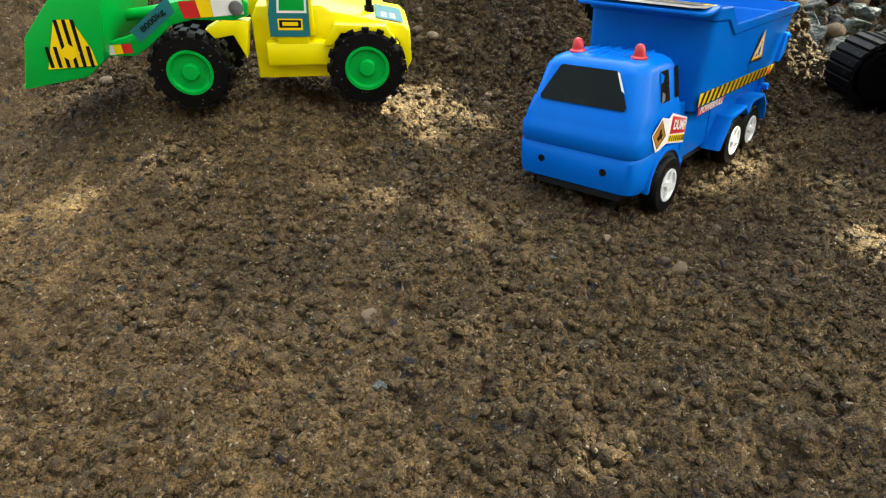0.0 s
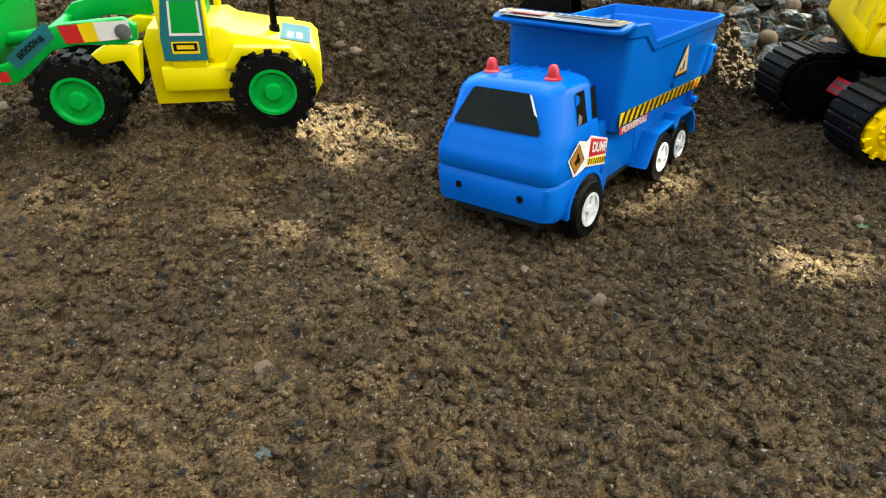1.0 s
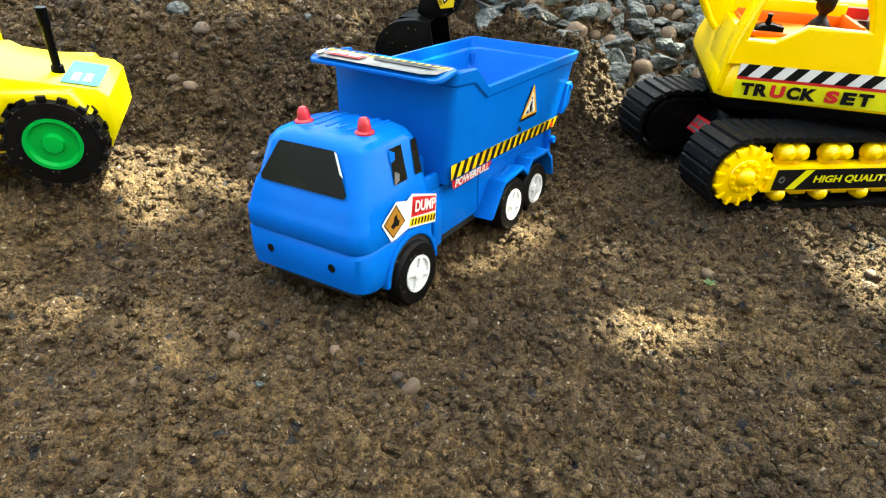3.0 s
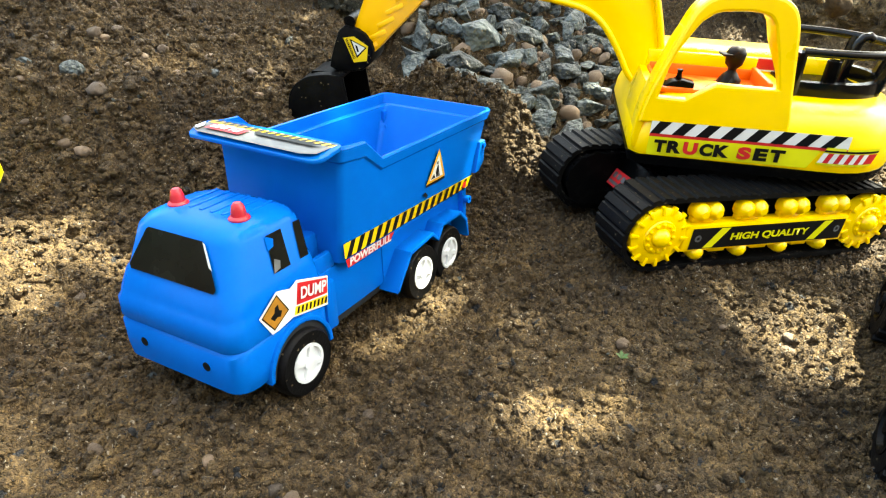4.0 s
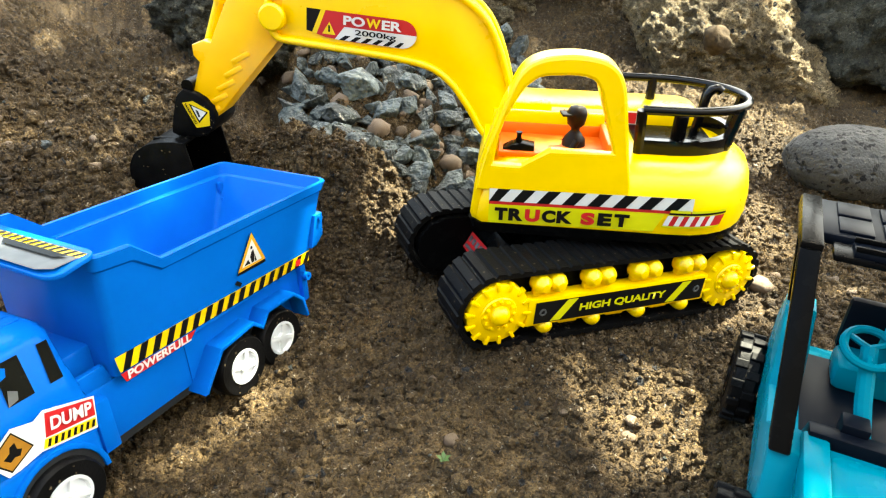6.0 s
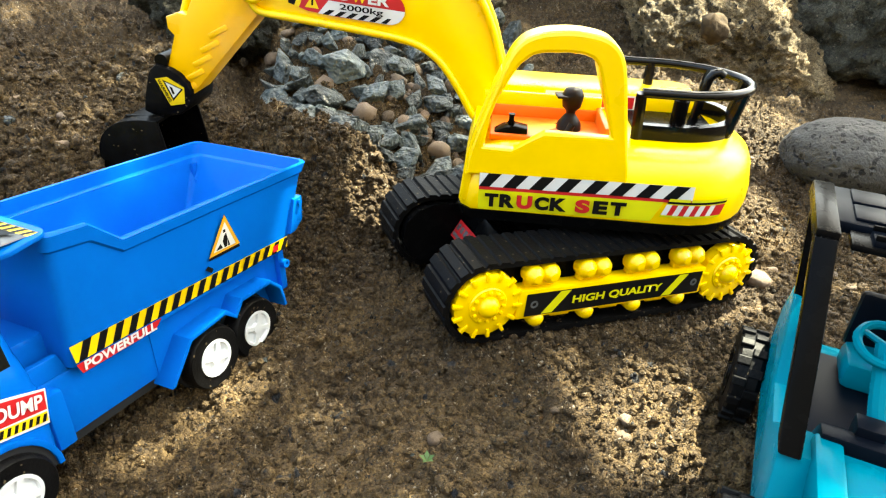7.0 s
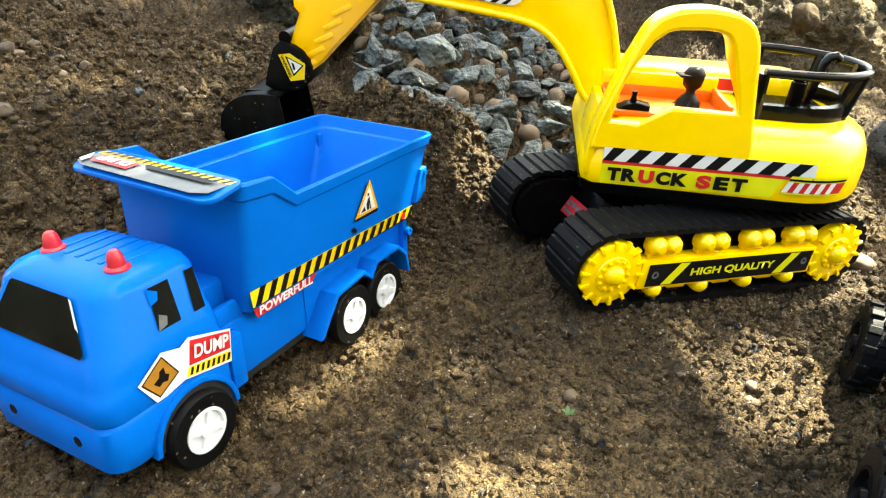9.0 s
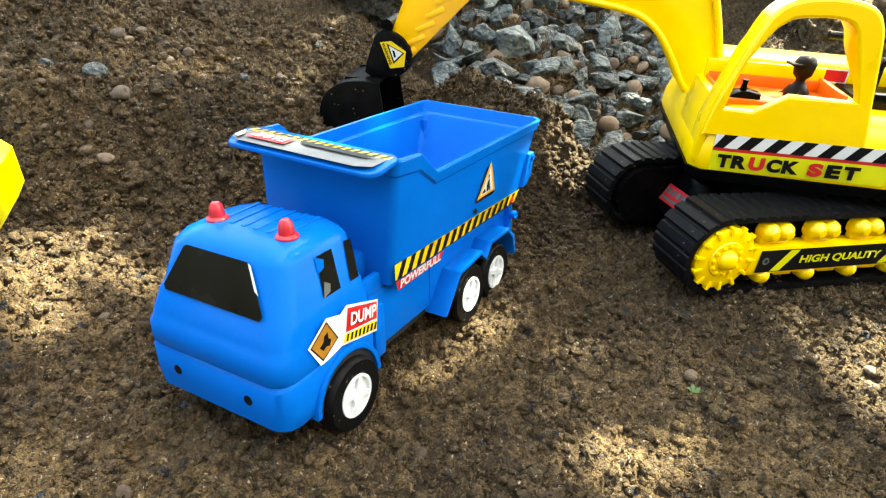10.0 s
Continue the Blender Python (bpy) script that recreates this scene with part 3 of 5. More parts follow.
    items = [([(-0.0210, 0.0080), (-0.0145, -0.0015), (-0.0105, -0.0010), (-0.002, 0.0015), (0.0205, -0.0010), (0.0215, 0.0130), (0.0015, 0.0175), (-0.0025, 0.0150), (-0.0105, 0.0165)], S_WHT),
             ([(0.0005, 0.0062), (0.0205, 0.0048), (0.0208, 0.0122), (0.002, 0.0160)], S_RED),
             ([(-0.0198, 0.0076), (-0.0132, -0.0002), (-0.0040, 0.0060), (-0.0105, 0.0152)], S_BLK), ([(-0.0190, 0.0076), (-0.0131, 0.0006), (-0.0048, 0.0061), (-0.0106, 0.0144)], S_AMBER),
             ([(-0.0150, 0.0060), (-0.0128, 0.0040), (-0.0112, 0.0052), (-0.0092, 0.0048), (-0.0082, 0.0072), (-0.0098, 0.0080), (-0.0102, 0.0108), (-0.0122, 0.0098), (-0.0126, 0.0076)], S_BLK),
             ([(-0.0012, 0.0022), (0.0200, 0.0002), (0.0203, 0.0040), (0.0, 0.0058)], S_YEL)]
    items += [([(u, v - 0.098 * u) for u, v in q], S_BLK) for q in slanted(0.0, 0.0200, 0.0024, 0.0054, 8, 0.001, 0.1, 0.5)]
    sticker("door_film", cab, film, items, "worn white, red and orange sticker")
    lettering("DUMP", cab, film @ Matrix.Translation((0.0025, 0.0085, 0)) @ Matrix.Rotation(radians(-7), 4, "Z"), 0.0055, 0.0165, S_WHT, bold=0.03, lift=0.0012)
    tri = plane((-0.0425, 0.0388, 0.0640), (-1, 0, -0.03), (0, 0.075, 1))
    items = [([(0, 0), (0.021, 0), (0.0115, 0.0205)], S_BLK), ([(0.0005, 0.0014), (0.0208, 0.0018), (0.0115, 0.0200)], S_ORG),
             ([(0.0035, 0.0030), (0.0180, 0.0030), (0.0115, 0.0165)], S_WHT),
             ([(0.0050, 0.0035), (0.0095, 0.0035), (0.0080, 0.0062)], S_BLK), ([(0.0105, 0.0035), (0.0122, 0.0035), (0.0128, 0.0075), (0.0120, 0.0108), (0.0105, 0.0095), (0.0095, 0.0070)], S_BLK),
             ([(0.0128, 0.0035), (0.0142, 0.0035), (0.0128, 0.0078)], S_BLK), ([(0.0100, 0.0112), (0.0115, 0.0112), (0.0115, 0.0128), (0.0100, 0.0128)], S_BLK),
             ([(-0.0025, -0.0035), (0.0012, -0.0065), (0.0026, -0.0048), (-0.0008, -0.0020)], S_BLK)]
    sticker("warning_film", bed, tri, items, "torn triangular roadworks sticker")
    for x0, x1, torn in ((0.0530, 0.0478, 0), (0.0690, 0.0592, 1)):
        wf = plane((x0, 0.0339, 0.0618), (-1, 0, 0), (0, -0.185, 1))
        w = x0 - x1
        items = [([(0, 0), (w, 0), (w, 0.0165), (0.001, 0.0165)], S_SMOKE)]
        if torn:
            items += [([(0, 0), (w * 0.4, 0.001), (w * 0.5, 0.004), (w * 0.2, 0.006)], S_GREY), ([(0, 0.0165), (0, 0.010), (w * 0.35, 0.011), (w * 0.45, 0.014), (w * 0.2, 0.0155)], BLUE)]
        sticker("window_film", cab, wf, items, "peeling dark window sticker")
    ws = plane((0.0932, -0.0262, 0.0618), (0, 1, 0), (-0.37, 0, 1))
    sticker("windscreen_film", cab, ws, [([(0.001, 0), (0.0515, 0), (0.0525, 0.002), (0.0440, 0.0185), (0.0425, 0.0195), (0.0100, 0.0195), (0.0085, 0.0185), (0, 0.002)], S_SMOKE),
                                         ([(0.0425, 0.0193), (0.0440, 0.0187), (0.0495, 0.0088), (0.0474, 0.0100)], S_WHT)], "smoked windscreen sticker with a peeled corner")
    top = plane((0.0275, 0.0375, 0.1063), (0, -1, 0), (1, 0, -0.02))
    items = [([(0, 0), (0.075, 0), (0.0745, 0.0140), (0.068, 0.0170), (0.007, 0.0170), (0.0005, 0.0140)], S_GREY), ([(0, 0.0005), (0.075, 0.0005), (0.075, 0.0042), (0, 0.0042)], S_YEL)]
    items += [(q, S_BLK) for q in slanted(0.0, 0.075, 0.0005, 0.0042, 17, 0.002, 0.1, 0.5)]
    items += [([(0.046, 0.0055), (0.068, 0.0055), (0.068, 0.0130), (0.046, 0.0130)], S_RED), ([(0.004, 0.0052), (0.044, 0.0052), (0.040, 0.0085), (0.008, 0.0085)], S_BLK), ([(0.070, 0.0110), (0.0742, 0.0060), (0.0735, 0.0135), (0.070, 0.0150)], S_WHT)]
    sticker("visor_film", bed, top, items, "scuffed sticker on the visor")
    lettering("DUMP", bed, top @ Matrix.Translation((0.0480, 0.0066, 0)), 0.0052, 0.0180, S_WHT, bold=0.03, lift=0.0015)
    return t


TRUCK = pose(0.1048, 0.2886, -0.0081, 5.87, -2.34, 225.44)
build_dump_truck(TRUCK)


# ---------- excavator ----------
def loop_path(x0, x1, r, zc0, zc1, n):
    """Even points round a belt over two wheels of radius r; gives x, z and the outward angle."""
    straight = math.hypot(x1 - x0, zc1 - zc0)
    total = 2 * straight + 2 * math.pi * r
    tilt = math.atan2(zc1 - zc0, x1 - x0)
    out = []
    for i in range(n):
        s = total * i / n
        if s < straight:
            k, a = s / straight, tilt + math.pi / 2
            cx, cz = x0 + (x1 - x0) * k, zc0 + (zc1 - zc0) * k
        elif s < straight + math.pi * r:
            a = tilt + math.pi / 2 - (s - straight) / r
            cx, cz = x1, zc1
        elif s < 2 * straight + math.pi * r:
            k, a = (s - straight - math.pi * r) / straight, tilt - math.pi / 2
            cx, cz = x1 + (x0 - x1) * k, zc1 + (zc0 - zc1) * k
        else:
            a = tilt - math.pi / 2 - (s - 2 * straight - math.pi * r) / r
            cx, cz = x0, zc0
        out.append((cx + r * math.cos(a), cz + r * math.sin(a), a))
    return out


def build_track(ex, y_out, y_in, near):
    """One crawler: belt with ribbed pads, two toothed wheels, rollers and a side frame. y_out faces outwards."""
    s = -1 if y_out < y_in else 1
    x0, x1, r, zc = -0.0775, 0.0775, 0.0215, 0.0245
    n = 64
    inner = loop_path(x0, x1, r - 0.0012, zc, zc, n)
    outer = loop_path(x0, x1, r + 0.0010, zc, zc, n)
    bm = bmesh.new()
    rows = []
    for (a, b, _), (c, d, _) in zip(inner, outer):
        rows.append([bm.verts.new((a, y_out, b)), bm.verts.new((c, y_out, d)), bm.verts.new((c, y_in, d)), bm.verts.new((a, y_in, b))])
    for i in range(n):
        u, v = rows[i], rows[(i + 1) % n]
        for j in range(4):
            bm.faces.new((u[j], v[j], v[(j + 1) % 4], u[(j + 1) % 4]))
    track = part("track", bm, RUBBER, ex, "black rubber crawler track, dusty with sand", sharp=40)
    pads = loop_path(x0, x1, r + 0.0012, zc, zc, 62)
    q = prism([(-0.0031, -0.0004), (0.0031, -0.0004), (0.0024, 0.0007), (-0.0022, 0.0010)], -abs(y_out - y_in) / 2, abs(y_out - y_in) / 2, "y", 0)
    pad_mesh = None
    for x, z, a in pads:
        if pad_mesh is None:
            ob = part("tread", q, RUBBER, track, smooth=False)
            pad_mesh = ob.data
        else:
            ob = new("tread", pad_mesh)
            ob.parent = track
        ob.matrix_basis = Matrix.Translation((x, (y_out + y_in) / 2, z)) @ Matrix.Rotation(math.pi / 2 - a, 4, "Y")
    # web that closes the inside of the belt
    web = [(a, b) for a, b, _ in loop_path(x0, x1, r - 0.0030, zc, zc, 40)]
    part("track_web", prism(web, y_in - s * 0.004, y_out - s * 0.009, "y"), BLACK, ex)
    if not near:
        return
    yo = y_out - s * 0.0016
    for xc in (x0, x1):
        bm = lathe([(0.0178, y_out - s * 0.006), (0.0178, yo + s * 0.0020), (0.0170, yo + s * 0.0026), (0.0105, yo + s * 0.0028), (0.0100, yo + s * 0.0036), (0.0058, yo + s * 0.0036), (0.0054, yo + s * 0.0052), (0.0042, yo + s * 0.0070), (0.0022, yo + s * 0.0080), (0, yo + s * 0.0083)], "y", 40, at=(xc, 0, zc))
        sp = part("sprocket", bm, YELLOW, track, "yellow toothed drive wheel", sharp=40)
        for k in range(14):
            a = 2 * math.pi * k / 14 + 0.1
            m = Matrix.Translation((xc, 0, zc)) @ Matrix.Rotation(a, 4, "Y")
            q = prism([(0.0142, -0.0007), (0.0165, -0.0011), (0.0192, -0.0009), (0.0192, 0.0009), (0.0165, 0.0011), (0.0142, 0.0007)], yo + s * 0.0002, yo + s * 0.0035, "y", 0.0003)
            bmesh.ops.transform(q, matrix=m, verts=q.verts)
            part("tooth", q, YELLOW, sp)
            if k < 12:
                m = Matrix.Translation((xc, 0, zc)) @ Matrix.Rotation(2 * math.pi * k / 12, 4, "Y")
                q = lathe([(0.0012, yo + s * 0.003), (0.0011, yo + s * 0.0046), (0, yo + s * 0.0053)], "y", 10, at=(0.0083, 0, 0))
                bmesh.ops.transform(q, matrix=m, verts=q.verts)
                part("stud", q, YELLOW, sp)
    fr = part("side_frame", box(x0 + 0.017, x1 - 0.017, min(y_out - s * 0.008, yo + s * 0.003), max(y_out - s * 0.008, yo + s * 0.003), zc - 0.0112, zc + 0.0060, 0.001), YELLOW, track)
    ya, yb = yo, yo + s * 0.004
    for k in range(4):
        x = -0.0475 + 0.0315 * k
        q = box(x - 0.0085, x + 0.0085, min(y_out - s * 0.006, ya), max(y_out - s * 0.006, ya), zc + 0.006, zc + 0.0115, 0.001)
        part("roller_bracket", q, YELLOW, fr)
        for dx in (-0.0048, 0.0048):
            q = lathe([(0.0055, y_out - s * 0.006), (0.0055, ya), (0.0048, ya + s * 0.0025), (0.0030, ya + s * 0.0040), (0.0024, ya + s * 0.0052), (0, ya + s * 0.0056)], "y", 20, at=(x + dx, 0, zc + 0.0135))
            part("roller", q, YELLOW, fr)
        x = -0.0470 + 0.0313 * k
        q = lathe([(0.0048, y_out - s * 0.006), (0.0048, ya), (0.0040, ya + s * 0.0026), (0.0022, ya + s * 0.0040), (0, ya + s * 0.0048)], "y", 18, at=(x, 0, zc - 0.0135))
        part("roller", q, YELLOW, fr)
        if k < 3:
            part("skid", box(x + 0.0095, x + 0.0215, min(y_out - s * 0.006, ya), max(y_out - s * 0.006, ya), zc - 0.0145, zc - 0.010, 0.0008), YELLOW, fr)
    film = plane((x0 + 0.0215, yo + s * 0.0031, zc - 0.0095), (1, 0, 0), (0, 0, 1))
    w, h = (x1 - 0.0195) - (x0 + 0.0215), 0.0136
    items = [([(0, 0), (w, 0), (w, h), (0, h)], S_BLK), ([(0.010, 0.0005), (0.0165, 0.0005), (0.0265, h - 0.0005), (0.020, h - 0.0005)], S_LIME),
             ([(w - 0.0265, 0.0005), (w - 0.020, 0.0005), (w - 0.010, h - 0.0005), (w - 0.0165, h - 0.0005)], S_LIME)]
    sticker("frame_film", fr, film, items, "black sticker with lime stripes and lettering")
    lettering("HIGH QUALITY", fr, film @ Matrix.Translation((0.0275, 0.0042, 0)), 0.0056, w - 0.0555, S_LIME, bold=0.035)
    for x in (x0 + 0.0265, x1 - 0.0245):
        q = lathe([(0.0022, yo + s * 0.003), (0.0022, yo + s * 0.0038), (0.0012, yo + s * 0.0038), (0.0012, yo + s * 0.0032)], "y", 14, at=(x, 0, zc - 0.0025))
        part("screw", q, S_GREY, fr)


def body_outline(grow, x_front, n=18):
    """Cab house in plan: straight flanks, a slightly bowed front and a half-round tail. x runs to the rear."""
    hw, xs, xe = 0.0655 + grow, 0.078, 0.0865 + grow
    pts = [(x_front - grow, -hw + 0.006), (x_front - grow + 0.006, -hw)]
    for i in range(n + 1):
        a = -math.pi / 2 + math.pi * i / n
        pts.append((xs - 0.048 + (0.0565 + grow) * math.cos(a) ** 0.85 if 0 < i < n else xs - 0.048, hw * math.sin(a)))
    pts += [(x_front - grow + 0.006, hw), (x_front - grow, hw - 0.006)]
    return pts


def build_excavator(base, turn):
    """base: pose of the crawler frame (its x to the rear). turn: pose of the house on it."""
    ex = thing("excavator", base, "yellow plastic toy excavator on black tracks, bucket in the sand", "toy excavator")
    build_track(ex, -0.0540, -0.0240, True)
    build_track(ex, 0.0580, 0.0290, False)
    part("crossbeam", box(-0.052, 0.052, -0.030, 0.030, 0.016, 0.036, 0.003), BLACK, ex)
    q = prism([(-0.066, 0.016), (-0.045, 0.012), (-0.045, 0.038), (-0.052, 0.040)], -0.020, 0.0290, "y", 0.001)
    part("nose_plate", q, BLACK, ex)
    f = plane((-0.0652, 0.0270, 0.0225), (0, -1, 0), (0.58, 0, 1))
    items = [([(0, 0), (0.030, 0), (0.030, 0.0115), (0, 0.0115)], S_RED)] + [([(u, 0.0055), (u + 0.0035, 0.0055), (u + 0.0035, 0.0095), (u, 0.0095)], S_GREY) for u in (0.003, 0.008, 0.013, 0.018, 0.023)]
    sticker("nose_film", ex, f, items + [([(0.003, 0.0015), (0.027, 0.0015), (0.027, 0.0035), (0.003, 0.0035)], S_GREY)], "small red sticker with pale bars")
    part("turntable", lathe([(0.034, 0.034), (0.034, 0.056)], "z", 32), BLACK, ex)

    rel = base.inverted() @ turn
    house = part("house", bmesh.new(), YELLOW, ex)
    house.matrix_basis = rel

    def hp(name, bm, mat, label="", parent=None, **kw):
        return part(name, bm, mat, parent or house, label, **kw)

    # skirt and lower hull (z from the ground of the turn frame)
    def ring(z, grow, xf):
        return [(x, y, z) for x, y in body_outline(grow, xf)]
    hp("skirt", loft([ring(0.0560, -0.012, -0.074), ring(0.0600, -0.001, -0.079), ring(0.0665, 0.0006, -0.0795)]), BLACK, sharp=50)
    hull = loft([ring(0.0662, 0.0, -0.0785), ring(0.070, 0.0008, -0.079), ring(0.0800, 0.0006, -0.078), ring(0.0890, -0.0012, -0.0765), ring(0.0915, -0.0022, -0.076), ring(0.0965, -0.0045, -0.0745), ring(0.1000, -0.0095, -0.071), ring(0.1012, -0.016, -0.066)])
    hp("hull", hull, YELLOW, sharp=45)
    # cab frame: arch with an opening, on the near flank and, further in, its inner wall
    def arch(y0, y1, mat):
        drop = lambda pts: [(x, z - 0.0035 if z > 0.13 else z) for x, z in pts]
        out = [(-0.0765, 0.0930), (-0.0735, 0.1070), (-0.0610, 0.1500), (-0.0545, 0.1590), (-0.0450, 0.1630), (-0.0300, 0.1645), (-0.0150, 0.1625), (-0.0080, 0.1575), (-0.0035, 0.1480), (0.0035, 0.1060), (0.0060, 0.0950)]
        hole = [(-0.0060, 0.1115), (-0.0123, 0.1304), (-0.0174, 0.1448), (-0.0205, 0.1488), (-0.0255, 0.1504), (-0.0326, 0.1507), (-0.0443, 0.1498), (-0.0486, 0.1485), (-0.0541, 0.1439), (-0.0570, 0.1392), (-0.0631, 0.1278), (-0.0662, 0.1176), (-0.0684, 0.1019), (-0.0532, 0.1017), (-0.0384, 0.1119)]
        out = rounded([(-0.0770, 0.0860)] + drop(out) + [(0.0070, 0.0860)], 2, closed=False)
        cx, cz = -0.036, 0.1235

        def cast(poly, a):
            dx, dz = math.cos(a), math.sin(a)
            best = 9.0
            for (x1, z1), (x2, z2) in zip(poly, poly[1:] + poly[:1]):
                ex_, ez_ = x2 - x1, z2 - z1
                den = dx * ez_ - dz * ex_
                if abs(den) < 1e-12:
                    continue
                s_ = ((x1 - cx) * ez_ - (z1 - cz) * ex_) / den
                w_ = ((x1 - cx) * dz - (z1 - cz) * dx) / den
                if s_ > 0 and -1e-9 <= w_ <= 1 + 1e-9:
                    best = min(best, s_)
            return best
        angles = sorted([2 * math.pi * k / 96 for k in range(96)] + [math.atan2(z - cz, x - cx) % (2 * math.pi) for x, z in (out[0], out[-1], hole[0], *hole[-3:])])
        bm = bmesh.new()
        rows = []
        for a in angles:
            ro, ri = cast(out, a), cast(hole, a)
            back = y0 + 0.0045 + (y1 - y0 - 0.0045) * float(step((cz + ri * math.sin(a) - 0.116) / 0.022))
            col = []
            for r_, y_ in ((ro, back), (ro, y0 + 0.0022), (ro - 0.0006, y0 + 0.0007), (ro - 0.0020, y0), (ri + 0.0018, y0), (ri + 0.0005, y0 + 0.0006), (ri, y0 + 0.0020), (ri, back)):
                col.append(bm.verts.new((cx + r_ * math.cos(a), y_, cz + r_ * math.sin(a))))
            rows.append(col)
        for u, v in zip(rows, rows[1:] + rows[:1]):
            for q_ in range(8):
                bm.faces.new((u[q_], v[q_], v[(q_ + 1) % 8], u[(q_ + 1) % 8]))
        bmesh.ops.recalc_face_normals(bm, faces=bm.faces)
        return bm
    hp("cab_frame", arch(-0.0664, -0.0480, YELLOW), YELLOW, sharp=20)
    hp("cab_floor", box(-0.066, -0.004, -0.049, -0.012, 0.100, 0.1032, 0.0005), ORANGE)
    hp("cab_wall", box(-0.071, -0.004, -0.0120, -0.0085, 0.100, 0.1165, 0.0008), YELLOW)
    hp("cab_liner", box(-0.069, -0.006, -0.0140, -0.0121, 0.1005, 0.1095, 0.0005), ORANGE)
    hp("cab_back", box(-0.0065, -0.0035, -0.050, -0.010, 0.100, 0.1110, 0.0008), ORANGE)
    hp("cab_front", box(-0.0700, -0.0685, -0.050, -0.010, 0.099, 0.1075, 0.0005), ORANGE)
    panel = rounded([(-0.0790, 0.0700), (-0.0778, 0.0930), (-0.0742, 0.1075), (-0.0640, 0.1400), (-0.0600, 0.1400), (-0.0700, 0.1075), (-0.0735, 0.0930), (-0.0745, 0.0700)], 1)
    hp("front_panel", prism(panel, -0.0645, -0.0485, "y", 0.0008), YELLOW, sharp=40)
    hp("front_wall", prism([(-0.0790, 0.0700), (-0.0778, 0.0930), (-0.0748, 0.1060), (-0.0705, 0.1060), (-0.0735, 0.0930), (-0.0745, 0.0700)], -0.0486, -0.0080, "y", 0.0008), YELLOW, sharp=40)
    q = prism([(-0.0640, 0.1005), (-0.0460, 0.1005), (-0.0460, 0.1060), (-0.0530, 0.1072), (-0.0590, 0.1062), (-0.0640, 0.1030)], -0.046, -0.036, "y", 0.001)
    tube([(-0.0545, -0.0410, 0.104), (-0.0550, -0.0410, 0.108), (-0.0550, -0.0410, 0.1125)], 0.0019, 8, q)
    hp("control_lever", q, BLACK)
    # far engine box with stickers
    q = prism(round_rect(-0.072, 0.060, 0.018, 0.058, 0.012), 0.096, 0.1135, "z", 0.003)
    cover = hp("engine_cover", q, YELLOW)
    f = plane((-0.034, 0.0176, 0.1025), (1, 0, 0), (0, 0, 1))
    sticker("cover_film", cover, f, [([(0, 0), (0.055, 0), (0.055, 0.009), (0, 0.009)], S_WHT), ([(0.002, 0.001), (0.014, 0.001), (0.008, 0.008)], S_RED), ([(0.032, 0.001), (0.054, 0.001), (0.054, 0.008), (0.034, 0.008)], S_RED)])
    # guard rail round the tail
    pts = []
    for i in range(25):
        a = -math.pi / 2 + math.pi * i / 24
        pts.append((0.0320 + 0.0480 * math.cos(a), 0.005 + 0.0395 * math.sin(a), 0.1270))
    pts = [(0.012, -0.0345, 0.1270)] + pts + [(0.012, 0.0445, 0.1270)]
    rail = hp("guard_rail", tube(pts, 0.0026, 10), GLOSS_BLACK, "glossy black plastic guard rail", sharp=60)
    for i in (0, 8, 14, 19, 25):
        x, y, z = pts[i]
        kx, ky = 0.030 + (x - 0.030) * 0.88, 0.005 + (y - 0.005) * 0.92
        hp("rail_post", tube([(kx, ky, 0.0985), (x, y, 0.1270)], 0.0031, 8), GLOSS_BLACK, parent=rail)
    base_pts = [(0.030 + (x - 0.030) * 0.88, 0.005 + (y - 0.005) * 0.92, 0.1015) for x, y, z in pts]
    band = bmesh.new()
    cols = []
    for x, y, z in base_pts:
        k = Vector((x - 0.030, y - 0.005, 0)).normalized() * 0.0026
        cols.append([band.verts.new(p) for p in ((x + k.x, y + k.y, 0.0990), (x + k.x, y + k.y, 0.1095), (x - k.x, y - k.y, 0.1095), (x - k.x, y - k.y, 0.0990))])
    for u, v in zip(cols, cols[1:]):
        for j in range(4):
            band.faces.new((u[j], v[j], v[(j + 1) % 4], u[(j + 1) % 4]))
    band.faces.new(cols[0])
    band.faces.new(list(reversed(cols[-1])))
    hp("rail_foot", band, GLOSS_BLACK, parent=rail, sharp=50)
    hp("exhaust_stub", lathe([(0.0042, 0.100), (0.0042, 0.119), (0.0034, 0.1195), (0.0034, 0.112)], "z", 16, at=(0.0395, -0.0135, 0)), BLACK)
    hp("exhaust_pipe", tube([(0.0530, 0.004, 0.100), (0.0555, 0.004, 0.122), (0.0565, 0.004, 0.1275), (0.0585, 0.004, 0.1308), (0.0615, 0.004, 0.1318), (0.0640, 0.004, 0.1300)], 0.0028, 10), GLOSS_BLACK, "hooked black exhaust pipe", sharp=60)
    hp("vent_plate", prism(round_rect(0.015, 0.062, -0.03, 0.04, 0.018), 0.1005, 0.1030, "z", 0.0004), BLACK)
    hp("thread", tube([(0.028, -0.030, 0.104), (0.037, -0.031, 0.1085), (0.046, -0.029, 0.1095), (0.054, -0.026, 0.1065), (0.057, -0.024, 0.1025)], 0.0004, 6), S_GREY, "loose pale thread")
    # films on the flank
    f = plane((-0.0690, -0.0665, 0.0672), (1, 0, 0.012), (0, 0.02, 1))
    items = [([(0, 0), (0.091, 0), (0.096, 0.0112), (0, 0.0112)], S_LIME), ([(0, 0.0112), (0.110, 0.0112), (0.110, 0.0130), (0, 0.0130)], S_RED), ([(0, 0.0130), (0.110, 0.0130), (0.110, 0.0205), (0, 0.0205)], S_WHT)]
